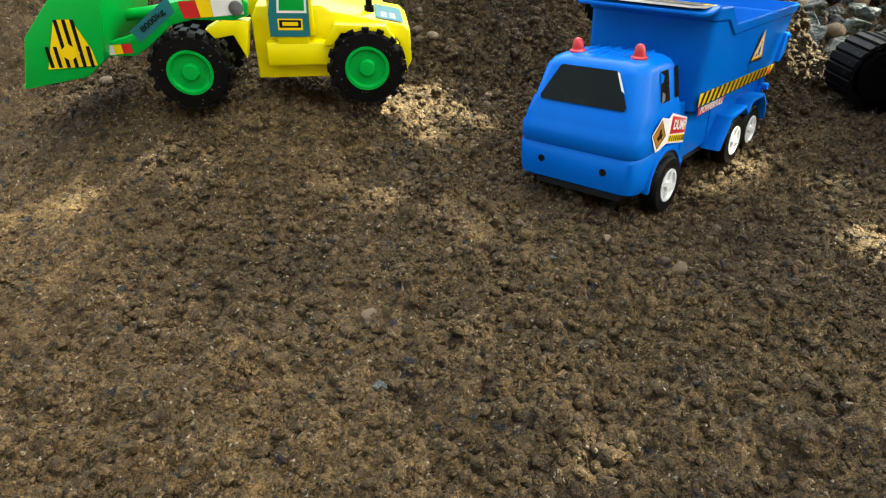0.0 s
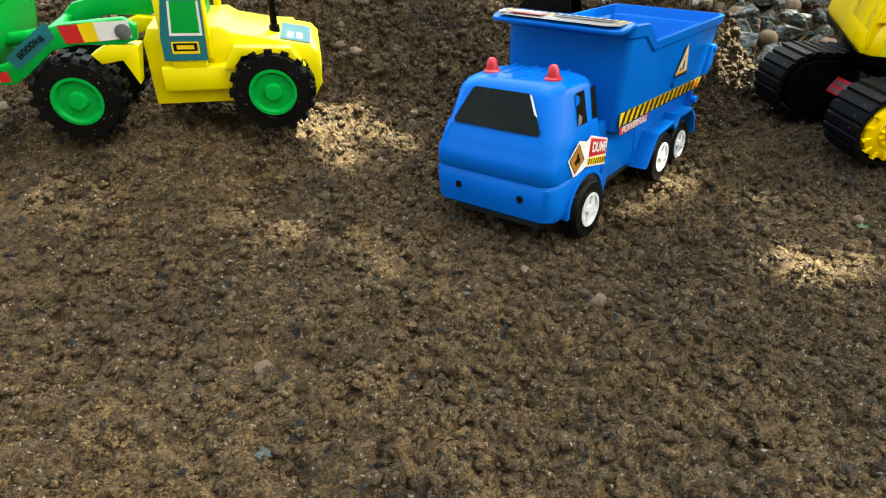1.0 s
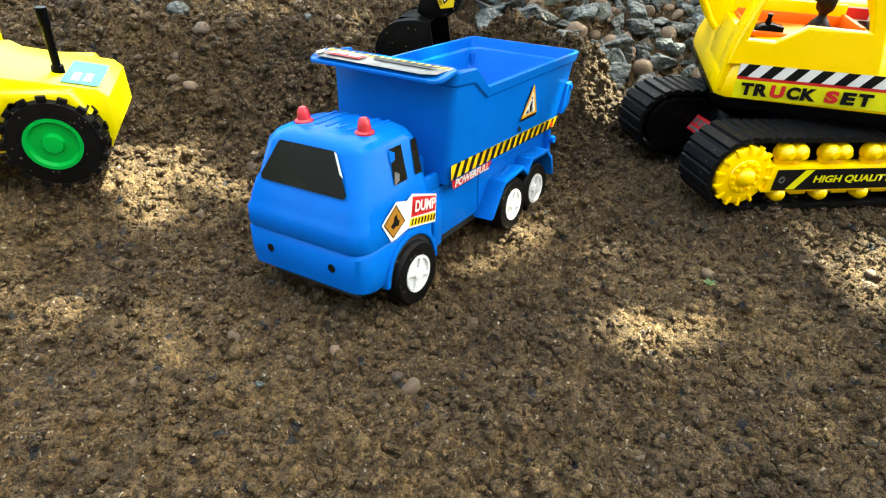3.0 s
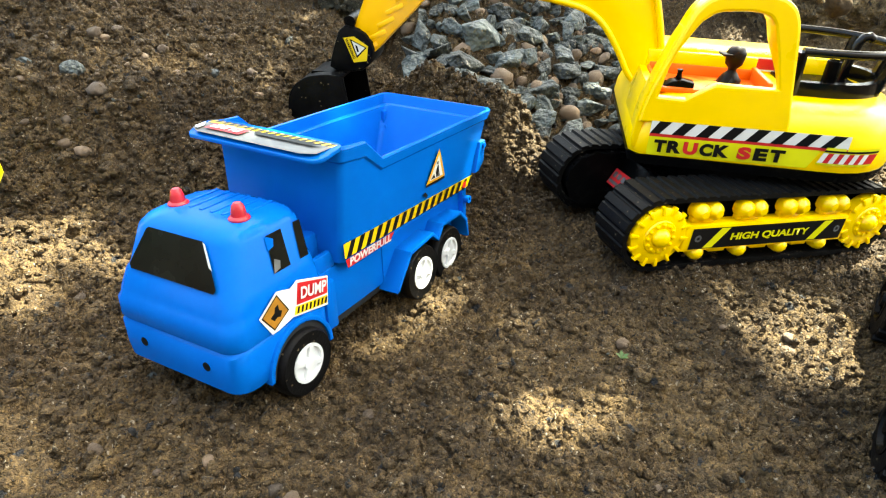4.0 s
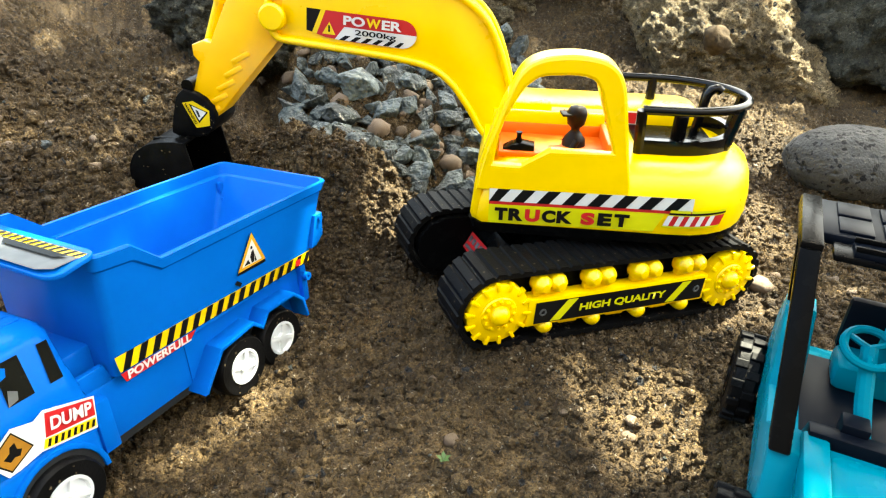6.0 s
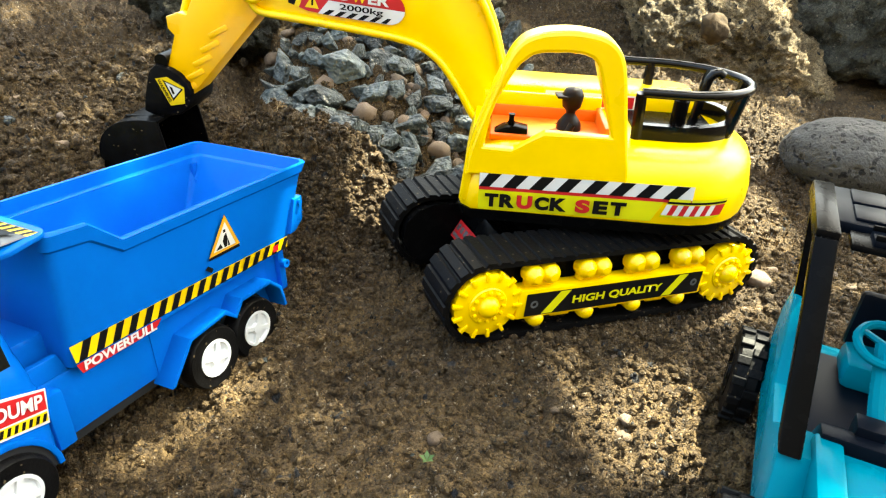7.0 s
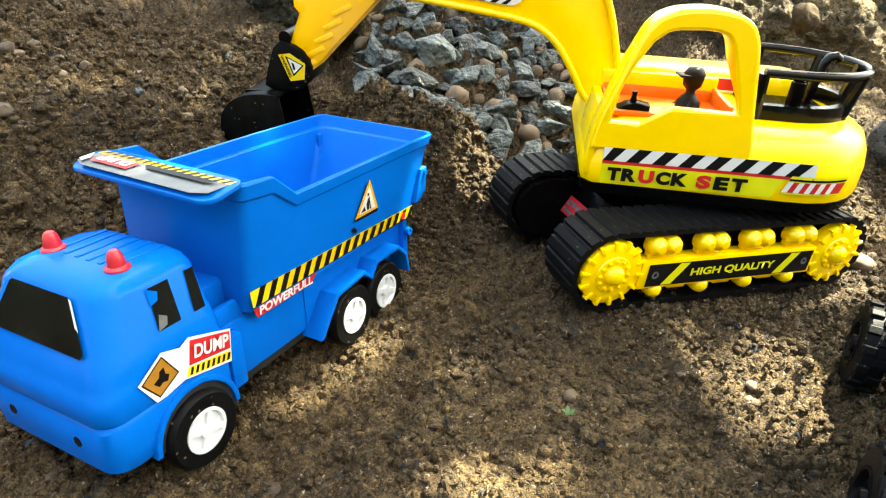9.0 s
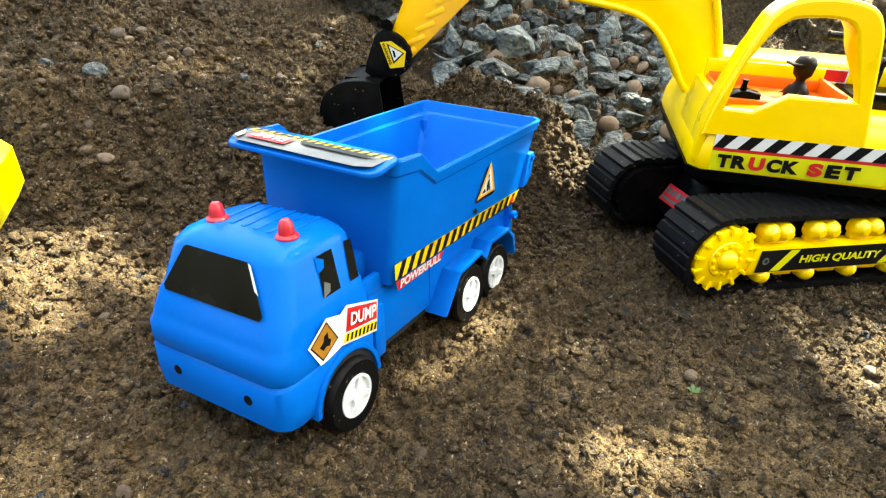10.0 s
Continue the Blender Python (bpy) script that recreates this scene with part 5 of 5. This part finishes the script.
def build_cyan_tractor(m):
    """x to its front; its roofed seat stands behind the bonnet."""
    t = thing("toy_tractor", m, "cyan plastic toy tractor with a black roofed cab", "toy tractor")
    part("body", prism([(-0.055, 0.020), (0.095, 0.020), (0.098, 0.045), (0.092, 0.056), (0.036, 0.060), (0.030, 0.050), (-0.040, 0.050), (-0.055, 0.044)], -0.024, 0.024, "y", 0.002), CYAN, t)
    for sy in (-1, 1):
        a, b = sorted((sy * 0.0225, sy * 0.0345))
        part("side_panel", prism([(-0.050, 0.030), (0.060, 0.024), (0.062, 0.034), (0.044, 0.060), (0.030, 0.060), (0.020, 0.052), (-0.004, 0.052), (-0.016, 0.064), (-0.030, 0.0765), (-0.042, 0.0765), (-0.050, 0.060)], a, b, "y", 0.0015), CYAN, t)
        lug_wheel(t, -0.045, sy * 0.0470, 0.0225, 0.0225, 0.0125, sy, BLACK, 14)
        lug_wheel(t, 0.062, sy * 0.0470, 0.0225, 0.0225, 0.0125, sy, BLACK, 14)
        part("front_post", leaning_post(sy), BLACK, t, "slanting black cab post")
        part("rear_post", tube([(-0.036, sy * 0.0310, 0.0740), (-0.038, sy * 0.0370, 0.1190)], 0.0032, 8), BLACK, t)
        part("roof_beam", box(-0.044, 0.006, sy * 0.0372 - 0.0038, sy * 0.0372 + 0.0038, 0.1165, 0.1225, 0.001), BLACK, t)
        part("bonnet_step", box(0.033, 0.090, sy * 0.0200 - 0.0045, sy * 0.0200 + 0.0045, 0.050, 0.0635, 0.0015), CYAN, t)
    roof = part("roof", box(-0.044, -0.008, -0.0355, 0.0355, 0.1170, 0.1215, 0.0012), NAVY, t, "ribbed dark roof")
    for k in range(4):
        y = -0.0225 + 0.015 * k
        for x0, x1 in ((-0.041, -0.027), (-0.025, -0.011)):
            part("roof_panel", box(x0, x1, y - 0.0058, y + 0.0058, 0.1212, 0.1226, 0.0006), NAVY, roof)
    q = box(-0.006, 0.0065, -0.030, 0.030, 0.1175, 0.1200, 0.0008)
    part("roof_front_bar", q, BLACK, t)
    part("lamp_bar", box(-0.0045, 0.0050, -0.0240, 0.0240, 0.1190, 0.1222, 0.0008), NAVY, t)
    for x0, x1, y0, y1 in ((-0.0045, -0.0032, -0.024, 0.024), (0.0037, 0.0050, -0.024, 0.024)):
        part("lamp_lip", box(x0, x1, y0, y1, 0.1220, 0.1240, 0.0004), BLACK, t)
    part("cab_floor", box(-0.036, 0.032, -0.0230, 0.0230, 0.0490, 0.0515, 0.0005), NAVY, t)
    part("dashboard", prism([(0.020, 0.050), (0.036, 0.050), (0.036, 0.0655), (0.028, 0.0640)], -0.0228, 0.0228, "y", 0.0008), NAVY, t, "dark dashboard")
    part("console", box(0.022, 0.030, -0.013, -0.004, 0.0600, 0.0680, 0.0008), NAVY, t)
    part("seat", box(-0.034, -0.014, -0.012, 0.012, 0.051, 0.063, 0.003), CYAN, t)
    part("seat_back", box(-0.037, -0.032, -0.012, 0.012, 0.060, 0.085, 0.002), NAVY, t)
    # wheel on its column
    sw = part("steering_wheel", tube([(0.0 + 0.0085 * math.cos(a), -0.0075 + 0.0085 * math.sin(a), 0.083 - 0.35 * 0.0085 * math.cos(a)) for a in [2 * math.pi * k / 24 for k in range(24)]], 0.0016, 8, closed=True), CYAN, t, "cyan steering wheel")
    for k in range(3):
        a = 2 * math.pi * k / 3
        part("spoke", tube([(0, -0.0075, 0.083), (0.0085 * math.cos(a), -0.0075 + 0.0085 * math.sin(a), 0.083 - 0.35 * 0.0085 * math.cos(a))], 0.0012, 6), CYAN, sw)
    part("steering_column", tube([(0.0, -0.0075, 0.083), (0.014, -0.0060, 0.068), (0.022, -0.004, 0.058)], 0.0030, 10), CYAN, t)
    part("lever_knob", lathe([(0.0, 0.064), (0.006, 0.066), (0.0085, 0.074), (0.0080, 0.088), (0.004, 0.094), (0, 0.095)], "z", 18, at=(-0.012, 0.006, 0)), CYAN, t)
    part("bonnet", prism(round_rect(0.038, 0.094, -0.0160, 0.0160, 0.006), 0.0560, 0.0610, "z", 0.0015), CYAN, t)
    return t


build_cyan_tractor(pose(0.389, 0.134, 0.0, 0, 0, 225))


# ---------- rocks ----------
def noisy_ball(sub, seed, amp, freq, chips=0, decay=0.52):
    """Stone form: a ball pushed about by noise and cut by flat chips."""
    rng = random.Random(seed)
    bm = bmesh.new()
    bmesh.ops.create_icosphere(bm, subdivisions=sub, radius=1.0)
    off = Vector((rng.uniform(-50, 50), rng.uniform(-50, 50), rng.uniform(-50, 50)))
    cuts = []
    for _ in range(chips):
        d = Vector((rng.gauss(0, 1), rng.gauss(0, 1), rng.gauss(0, 1))).normalized()
        cuts.append((d, rng.uniform(0.55, 0.85)))
    for v in bm.verts:
        p = v.co.copy()
        for d, h in cuts:
            k = p.dot(d)
            if k > h:
                p -= d * (k - h) * 0.92
        f = 1.0
        s = 0.0
        w = amp
        q = freq
        for _ in range(7):
            s += w * noise.noise(v.co * q + off)
            w *= decay
            q *= 2.15
        v.co = p * (f + s)
    return bm


def rock(name, at, half, turn, seed, mat, label, sub=6, amp=0.22, freq=1.6, chips=10):
    bm = noisy_ball(sub, seed, amp, freq, chips, 0.62)
    for v in bm.verts:
        v.co = Vector((v.co.x * half[0], v.co.y * half[1], v.co.z * half[2]))
    bm.normal_update()
    grain = [(v, v.normal * (0.0050 * noise.noise(v.co * 80) + 0.0042 * noise.noise(v.co * 190) + 0.0030 * noise.noise(v.co * 380))) for v in bm.verts] if sub > 4 else []
    for v, d in grain:
        v.co += d
    ob = part(name, bm, mat, None, sharp=180)
    ob.matrix_world = pose(*at, *turn)
    return tagged(ob, label, "rock")


rock("rock", (0.690, 0.592, 0.090), (0.122, 0.178, 0.062), (44, -6, 3), 4, ROCK, "large weathered sandy rock with crumbling face", chips=14, sub=7, amp=0.13)
rock("rock", (0.430, 0.745, 0.120), (0.120, 0.105, 0.085), (28, 6, -8), 9, ROCK_GREY, "sandy brown rock ledge behind the gravel", sub=7)
rock("rock", (0.560, 0.740, 0.200), (0.070, 0.070, 0.060), (10, -14, 20), 14, ROCK_DARK, "dark rock at the back of the cleft")
rock("rock", (0.900, 0.590, 0.120), (0.150, 0.140, 0.150), (20, 5, 30), 12, ROCK_DARK, "dark mossy rock in shade")
rock("rock", (0.185, 0.695, 0.120), (0.072, 0.060, 0.058), (0, 10, 6), 17, ROCK_DARK, "dark grey rock above the sand bank")
rock("stone", (0.583, 0.4860, 0.124), (0.017, 0.010, 0.012), (0, 30, 15), 31, STONE_DARK, "small brown stone lodged on the rock face", sub=3, chips=6)
bm = noisy_ball(6, 8, 0.05, 1.2, 0)
rngp = random.Random(5)
pits = [(Vector((rngp.gauss(0, 1), rngp.gauss(0, 1), rngp.gauss(0, 1))).normalized(), rngp.uniform(0.02, 0.06)) for _ in range(130)]
for v in bm.verts:
    n_dir = v.co.normalized()
    dent = sum(1.0 * r * max(0, 1 - ((n_dir - d).length / r) ** 2) for d, r in pits if (n_dir - d).length < r)
    v.co = Vector((v.co.x * 0.062, v.co.y * 0.040, v.co.z * 0.032)) * (1 - dent)
boulder = part("pumice_boulder", bm, PUMICE, None, sharp=180)
boulder.matrix_world = pose(0.664, 0.378, 0.040, 0, 6, -18)
tagged(boulder, "smooth grey pitted boulder resting on sand", "boulder")


def chip_mesh(seed, mat):
    """Angular crushed stone, of size one."""
    rng = random.Random(seed)
    bm = bmesh.new()
    sx, sy, sz = 1.0, rng.uniform(0.6, 0.9), rng.uniform(0.4, 0.75)
    for _ in range(13):
        d = Vector((rng.gauss(0, 1), rng.gauss(0, 1), rng.gauss(0, 1))).normalized() * rng.uniform(0.42, 0.55)
        bm.verts.new((d.x * sx, d.y * sy, d.z * sz))
    r = bmesh.ops.convex_hull(bm, input=bm.verts)
    bmesh.ops.delete(bm, geom=[v for v in bm.verts if not v.link_faces], context="VERTS")
    bmesh.ops.bevel(bm, geom=list(bm.edges), offset=0.014, segments=1, affect="EDGES")
    bmesh.ops.recalc_face_normals(bm, faces=bm.faces)
    me = bpy.data.meshes.new("chip")
    bm.to_mesh(me)
    bm.free()
    me.materials.append(mat)
    return me


def pebble_mesh(seed, mat):
    bm = noisy_ball(2, seed, 0.25, 1.1, 3)
    for v in bm.verts:
        v.co = Vector((v.co.x * 0.5, v.co.y * 0.42, v.co.z * 0.34))
        for f in v.link_faces:
            f.smooth = True
    me = bpy.data.meshes.new("pebble")
    bm.to_mesh(me)
    bm.free()
    me.materials.append(mat)
    return me


rg = random.Random(77)
chips = [chip_mesh(100 + k, STONE) for k in range(12)]
browns = [pebble_mesh(200 + k, STONE_BROWN) for k in range(6)]
placed = []
tries = 0
while len(placed) < 290 and tries < 12000:
    tries += 1
    x, y = rg.uniform(0.215, 0.455), rg.uniform(0.455, 0.655)
    if float(bump2(x, y, 0.205, 0.470, 0.050, 0.055, 1.0)) > 0.30 or float(bump2(x, y, 0.262, 0.450, 0.040, 0.038, 1.0)) > 0.35 or (x > 0.40 and y < 0.49):
        continue
    s = rg.choice((0.023, 0.029, 0.034, 0.039, 0.045)) * rg.uniform(0.85, 1.12)
    if any((x - a) ** 2 + (y - b) ** 2 < (0.23 * (s + c)) ** 2 for a, b, c in placed):
        continue
    placed.append((x, y, s))
    brown = rg.random() < 0.15
    s = s * 0.62 if brown else s
    ob = new("gravel_stone", rg.choice(browns if brown else chips))
    z = float(ground_base(x, y)) + 0.22 * s
    ob.matrix_world = Matrix.LocRotScale((x, y, z), Euler((rg.uniform(-0.7, 0.9), rg.uniform(-0.7, 0.7), rg.uniform(0, 6.28))), (s, s * rg.uniform(0.8, 1.1), s * rg.uniform(0.8, 1.2)))
    tagged(ob, "rounded brown stone in the gravel heap" if brown else "angular grey-blue crushed stone in the gravel heap", "stone", "gravel heap")

for k in range(110):
    x, y = rg.uniform(0.31, 0.46), rg.uniform(0.44, 0.60)
    s = rg.uniform(0.006, 0.013)
    ob = new("gravel_stone", rg.choice(browns if rg.random() < 0.7 else chips))
    ob.matrix_world = Matrix.LocRotScale((x, y, float(ground(x, y)) + 0.15 * s), Euler((rg.uniform(-0.7, 0.7), rg.uniform(-0.7, 0.7), rg.uniform(0, 6.28))), (s, s, s))
    tagged(ob, "small rounded gravel stone between larger stones", "stone", "gravel heap")

pale = [pebble_mesh(300 + k, STONE_BROWN) for k in range(5)]
for k in range(280):
    if k < 60:
        x, y = rg.uniform(0.30, 0.62), rg.uniform(0.12, 0.46)
    elif k < 220:
        x, y = rg.uniform(-0.28, 0.16), rg.uniform(0.36, 0.62)
    else:
        x, y = rg.uniform(-0.1, 0.3), rg.uniform(0.06, 0.34)
    s = 0.0035 + (0.0095 if 60 <= k < 220 else 0.0065) * rg.random() ** 2.5
    ob = new("pebble", rg.choice(pale) if rg.random() < 0.8 else rg.choice(chips))
    ob.matrix_world = Matrix.LocRotScale((x, y, float(ground(x, y)) + 0.10 * s), Euler((rg.uniform(-0.4, 0.4), rg.uniform(-0.4, 0.4), rg.uniform(0, 6.28))), (s, s, s))
    tagged(ob, "small stone lying on the sand", "pebble", "loose pebbles")
for x, y, s, mat in ((0.4832, 0.2788, 0.017, STONE_BROWN), (0.335, 0.199, 0.009, STONE_BROWN), (-0.0374, 0.4168, 0.011, STONE_BROWN), (0.1030, 0.5720, 0.013, STONE), (-0.0474, 0.4743, 0.017, STONE), (0.3190, 0.5240, 0.019, STONE_BROWN), (-0.030, 0.455, 0.016, STONE_BROWN)):
    ob = new("pebble", pebble_mesh(int(x * 9000) + 400, mat))
    ob.matrix_world = Matrix.LocRotScale((x, y, float(ground(x, y)) + 0.2 * s), Euler((0.2, 0.1, 1.0 + x)), (s, s, s))
    tagged(ob, "pale rounded pebble half sunk in sand" if mat is STONE_BROWN else "dark grey stone half sunk in sand", "pebble", "loose pebbles")


# ---------- crumbs of sand ----------
def build_crumbs(name, x, y, s, sub, sink, label):
    """Loose lumps of odd shape lying at x, y with half-widths s, in one mesh of kind stuff."""
    rng = np.random.RandomState(9 + sub)
    bm = bmesh.new()
    if sub:
        bmesh.ops.create_icosphere(bm, subdivisions=sub, radius=1.0)
    else:
        for p in ((1, 0, 0), (-1, 0, 0), (0, 1, 0), (0, -1, 0), (0, 0, 1), (0, 0, -1)):
            bm.verts.new(p)
        bmesh.ops.convex_hull(bm, input=bm.verts)
    bm.verts.index_update()
    base = np.array([v.co[:] for v in bm.verts])
    tris = np.array([[v.index for v in f.verts] for f in bm.faces])
    bm.free()
    n = len(x)
    z = ground(x, y) + sink * s
    jit = 1 + (0.38 if sub == 0 else 0.30) * rng.randn(n, len(base), 1)
    co = base[None] * jit * s[:, None, None] * (0.75 + 0.5 * rng.rand(n, 1, 3)) + np.stack([x, y, z], -1)[:, None, :]
    faces = tris[None] + (np.arange(n) * len(base))[:, None, None]
    co, faces = co.reshape(-1, 3), faces.reshape(-1, 3)
    me = bpy.data.meshes.new(name)
    me.vertices.add(len(co))
    me.vertices.foreach_set("co", co.ravel())
    me.loops.add(faces.size)
    me.loops.foreach_set("vertex_index", faces.ravel().astype(np.int32))
    me.polygons.add(len(faces))
    me.polygons.foreach_set("loop_start", np.arange(0, faces.size, 3, dtype=np.int32))
    me.update(calc_edges=True)
    me.polygons.foreach_set("use_smooth", np.full(len(faces), sub > 0))
    me.materials.append(SAND)
    return tagged(new(name, me), label, "sand", kind="stuff")


def strew():
    rng = np.random.RandomState(9)
    # small crumbs, thicker in patches and on the bank
    x, y = -0.33 + 1.0 * rng.rand(86000), 0.02 + 0.62 * rng.rand(86000)
    keep = value_noise(x * 16, y * 16, 71) + 0.6 * rng.rand(len(x)) + 0.25 * step((y - 0.36) / 0.08) > 0.02
    x, y = x[keep], y[keep]
    build_crumbs("sand_crumbs", x, y, 0.0005 + 0.0017 * rng.rand(len(x)) ** 3.0, 0, 0.35, "loose crumbs of damp brown sand")
    # larger clods on the bank, round the dug heap and here and there on the flat
    x = np.concatenate([-0.33 + 0.50 * rng.rand(9000), 0.215 + 0.055 * rng.randn(6600), 0.12 + 0.05 * rng.randn(1200), -0.2 + 0.85 * rng.rand(17000)])
    y = np.concatenate([0.36 + 0.26 * rng.rand(9000), 0.435 + 0.045 * rng.randn(6600), 0.40 + 0.03 * rng.randn(1200), 0.03 + 0.42 * rng.rand(17000)])
    s = 0.0011 + 0.0022 * rng.rand(len(x)) ** 2.2
    s[9000:15600] *= 0.8
    build_crumbs("sand_clods", x, y, s, 1, 0.05, "rounded clods of damp brown sand")
    # coarse lumps, mostly on the bank
    x = np.concatenate([-0.33 + 0.46 * rng.rand(1500), 0.19 + 0.07 * rng.randn(300), -0.2 + 0.85 * rng.rand(700)])
    y = np.concatenate([0.37 + 0.25 * rng.rand(1500), 0.43 + 0.04 * rng.randn(300), 0.03 + 0.42 * rng.rand(700)])
    s = 0.0020 + 0.0030 * rng.rand(len(x)) ** 2.5
    s[1500:] *= 0.75
    build_crumbs("sand_lumps", x, y, s, 2, -0.10, "coarse lumps of damp brown sand")


strew()


def scatter(name, spots, count, size, mats, label, category):
    """Small heaps of odd grains, one mesh of kind stuff."""
    r = random.Random(len(name) * 7 + count)
    bm = bmesh.new()
    for x, y, spread in spots:
        for _ in range(count):
            a, b = r.gauss(x, spread), r.gauss(y, spread * 0.7)
            s = size * r.uniform(0.4, 1.3)
            k0 = len(bm.verts)
            m = Matrix.LocRotScale((a, b, float(ground(a, b)) + 0.3 * s), Euler((r.uniform(0, 6), r.uniform(0, 6), r.uniform(0, 6))), (s, s * 0.8, s * 0.6))
            bmesh.ops.create_icosphere(bm, subdivisions=1, radius=1.0, matrix=m)
            bm.faces.ensure_lookup_table()
            mi = r.randrange(len(mats)) if r.random() < 0.35 else 0
            for f in bm.faces[-20:]:
                f.material_index = mi
    ob = part(name, bm, mats, None, smooth=False)
    return tagged(ob, label, category, kind="stuff")


scatter("dark_grit", ((0.304, 0.243, 0.009), (0.209, 0.322, 0.006), (0.236, 0.300, 0.005)), 40, 0.0010, [S_BLK, PUMICE, STONE], "wet black and grey grit lying on the sand", "grit")
sprig = bmesh.new()
for k in range(5):
    a = 1.3 * k
    base = Vector((0.239, 0.202, float(ground(0.239, 0.202)) + 0.001))
    tip = base + Vector((0.0035 * math.cos(a), 0.0035 * math.sin(a), 0.0030))
    side_v = Vector((-math.sin(a), math.cos(a), 0)) * 0.0011
    mid = (base + tip) / 2 + Vector((0, 0, 0.0008))
    sprig.faces.new([sprig.verts.new(p) for p in (base, mid + side_v, tip, mid - side_v)])
tagged(part("sprig", sprig, LEAF_M, None), "tiny green seedling leaves on the sand", "plant")


# ---------- unseen tree, added to shade the place in patches ---
def build_tree(aim, reach):
    """Low broad-leaved tree out of view; its crown hangs between the sun and the sand, left open at GAPS."""
    rng = random.Random(3)
    heart = Vector(aim) + sun_dir * reach
    foot = Vector((1.75, 1.25, 0.10))
    t = thing("tree", pose(*foot), "unseen low broad-leaved tree, added to shade the sand with patchy light", "tree")
    side = sun_dir.cross(Vector((0, 0, 1))).normalized()
    up = side.cross(sun_dir).normalized()
    bm = bmesh.new()
    path = [Vector((0, 0, -0.05)), Vector((0.03, -0.02, 0.5)), Vector((-0.05, 0.0, 1.1)), (heart - foot) * 0.9 + side * 0.4 + sun_dir * 0.2]
    for a, b, r in zip(path, path[1:], (0.07, 0.055, 0.035)):
        tube([a, (a + b) / 2 + Vector((0.02, 0.01, 0)), b], r, 10, bm)
    for k in range(9):
        a = path[2] + (path[3] - path[2]) * rng.uniform(0.2, 0.9)
        ang = rng.uniform(0, 6.28)
        b = heart - foot + side * 0.5 * math.cos(ang) + up * 0.5 * math.sin(ang) + sun_dir * rng.uniform(0.1, 0.4)
        tube([a, (a + b) / 2 + Vector((0, 0, 0.08)), b], 0.010, 6, bm)
    part("trunk", bm, BARK, t)
    q = bmesh.new()
    made = 0
    while made < 10500:
        ang, rad = rng.uniform(0, 6.28), 0.80 * math.sqrt(rng.random())
        u, v = rad * math.cos(ang), rad * math.sin(ang)
        p = heart + side * u + up * v + sun_dir * rng.uniform(-0.15, 0.35)
        k = p.z / sun_dir.z
        gx, gy = p.x - sun_dir.x * k, p.y - sun_dir.y * k
        if any(math.hypot(gx - a, gy - b) < r + 0.018 for a, b, r in GAPS):
            continue
        made += 1
        l = rng.uniform(0.040, 0.070)
        w = l * rng.uniform(0.42, 0.55)
        m = Matrix.Translation(p - foot) @ Euler((rng.uniform(-0.8, 0.8), rng.uniform(-0.8, 0.8), rng.uniform(0, 6.28))).to_matrix().to_4x4()
        rim = [(-0.5, 0), (-0.25, 0.42), (0.1, 0.5), (0.35, 0.28), (0.5, 0), (0.35, -0.28), (0.1, -0.5), (-0.25, -0.42)]
        q.faces.new([q.verts.new(m @ Vector((l * a, w * b, 0.12 * w * abs(b)))) for a, b in rim])
    part("crown", q, LEAF_M, t, "dense green leaves with gaps", smooth=False)
    return t


# where the crown is left open to set a sun patch: its place on the sand, and the width of the gap
GAPS = ((0.258, 0.412, 0.020), (0.184, 0.285, 0.004), (0.232, 0.372, 0.008), (0.345, 0.195, 0.030), (-0.065, 0.335, 0.030), (0.450, 0.285, 0.036), (0.510, 0.350, 0.035), (0.590, 0.500, 0.090))
build_tree((0.2, 0.3, 0.0), 1.7)
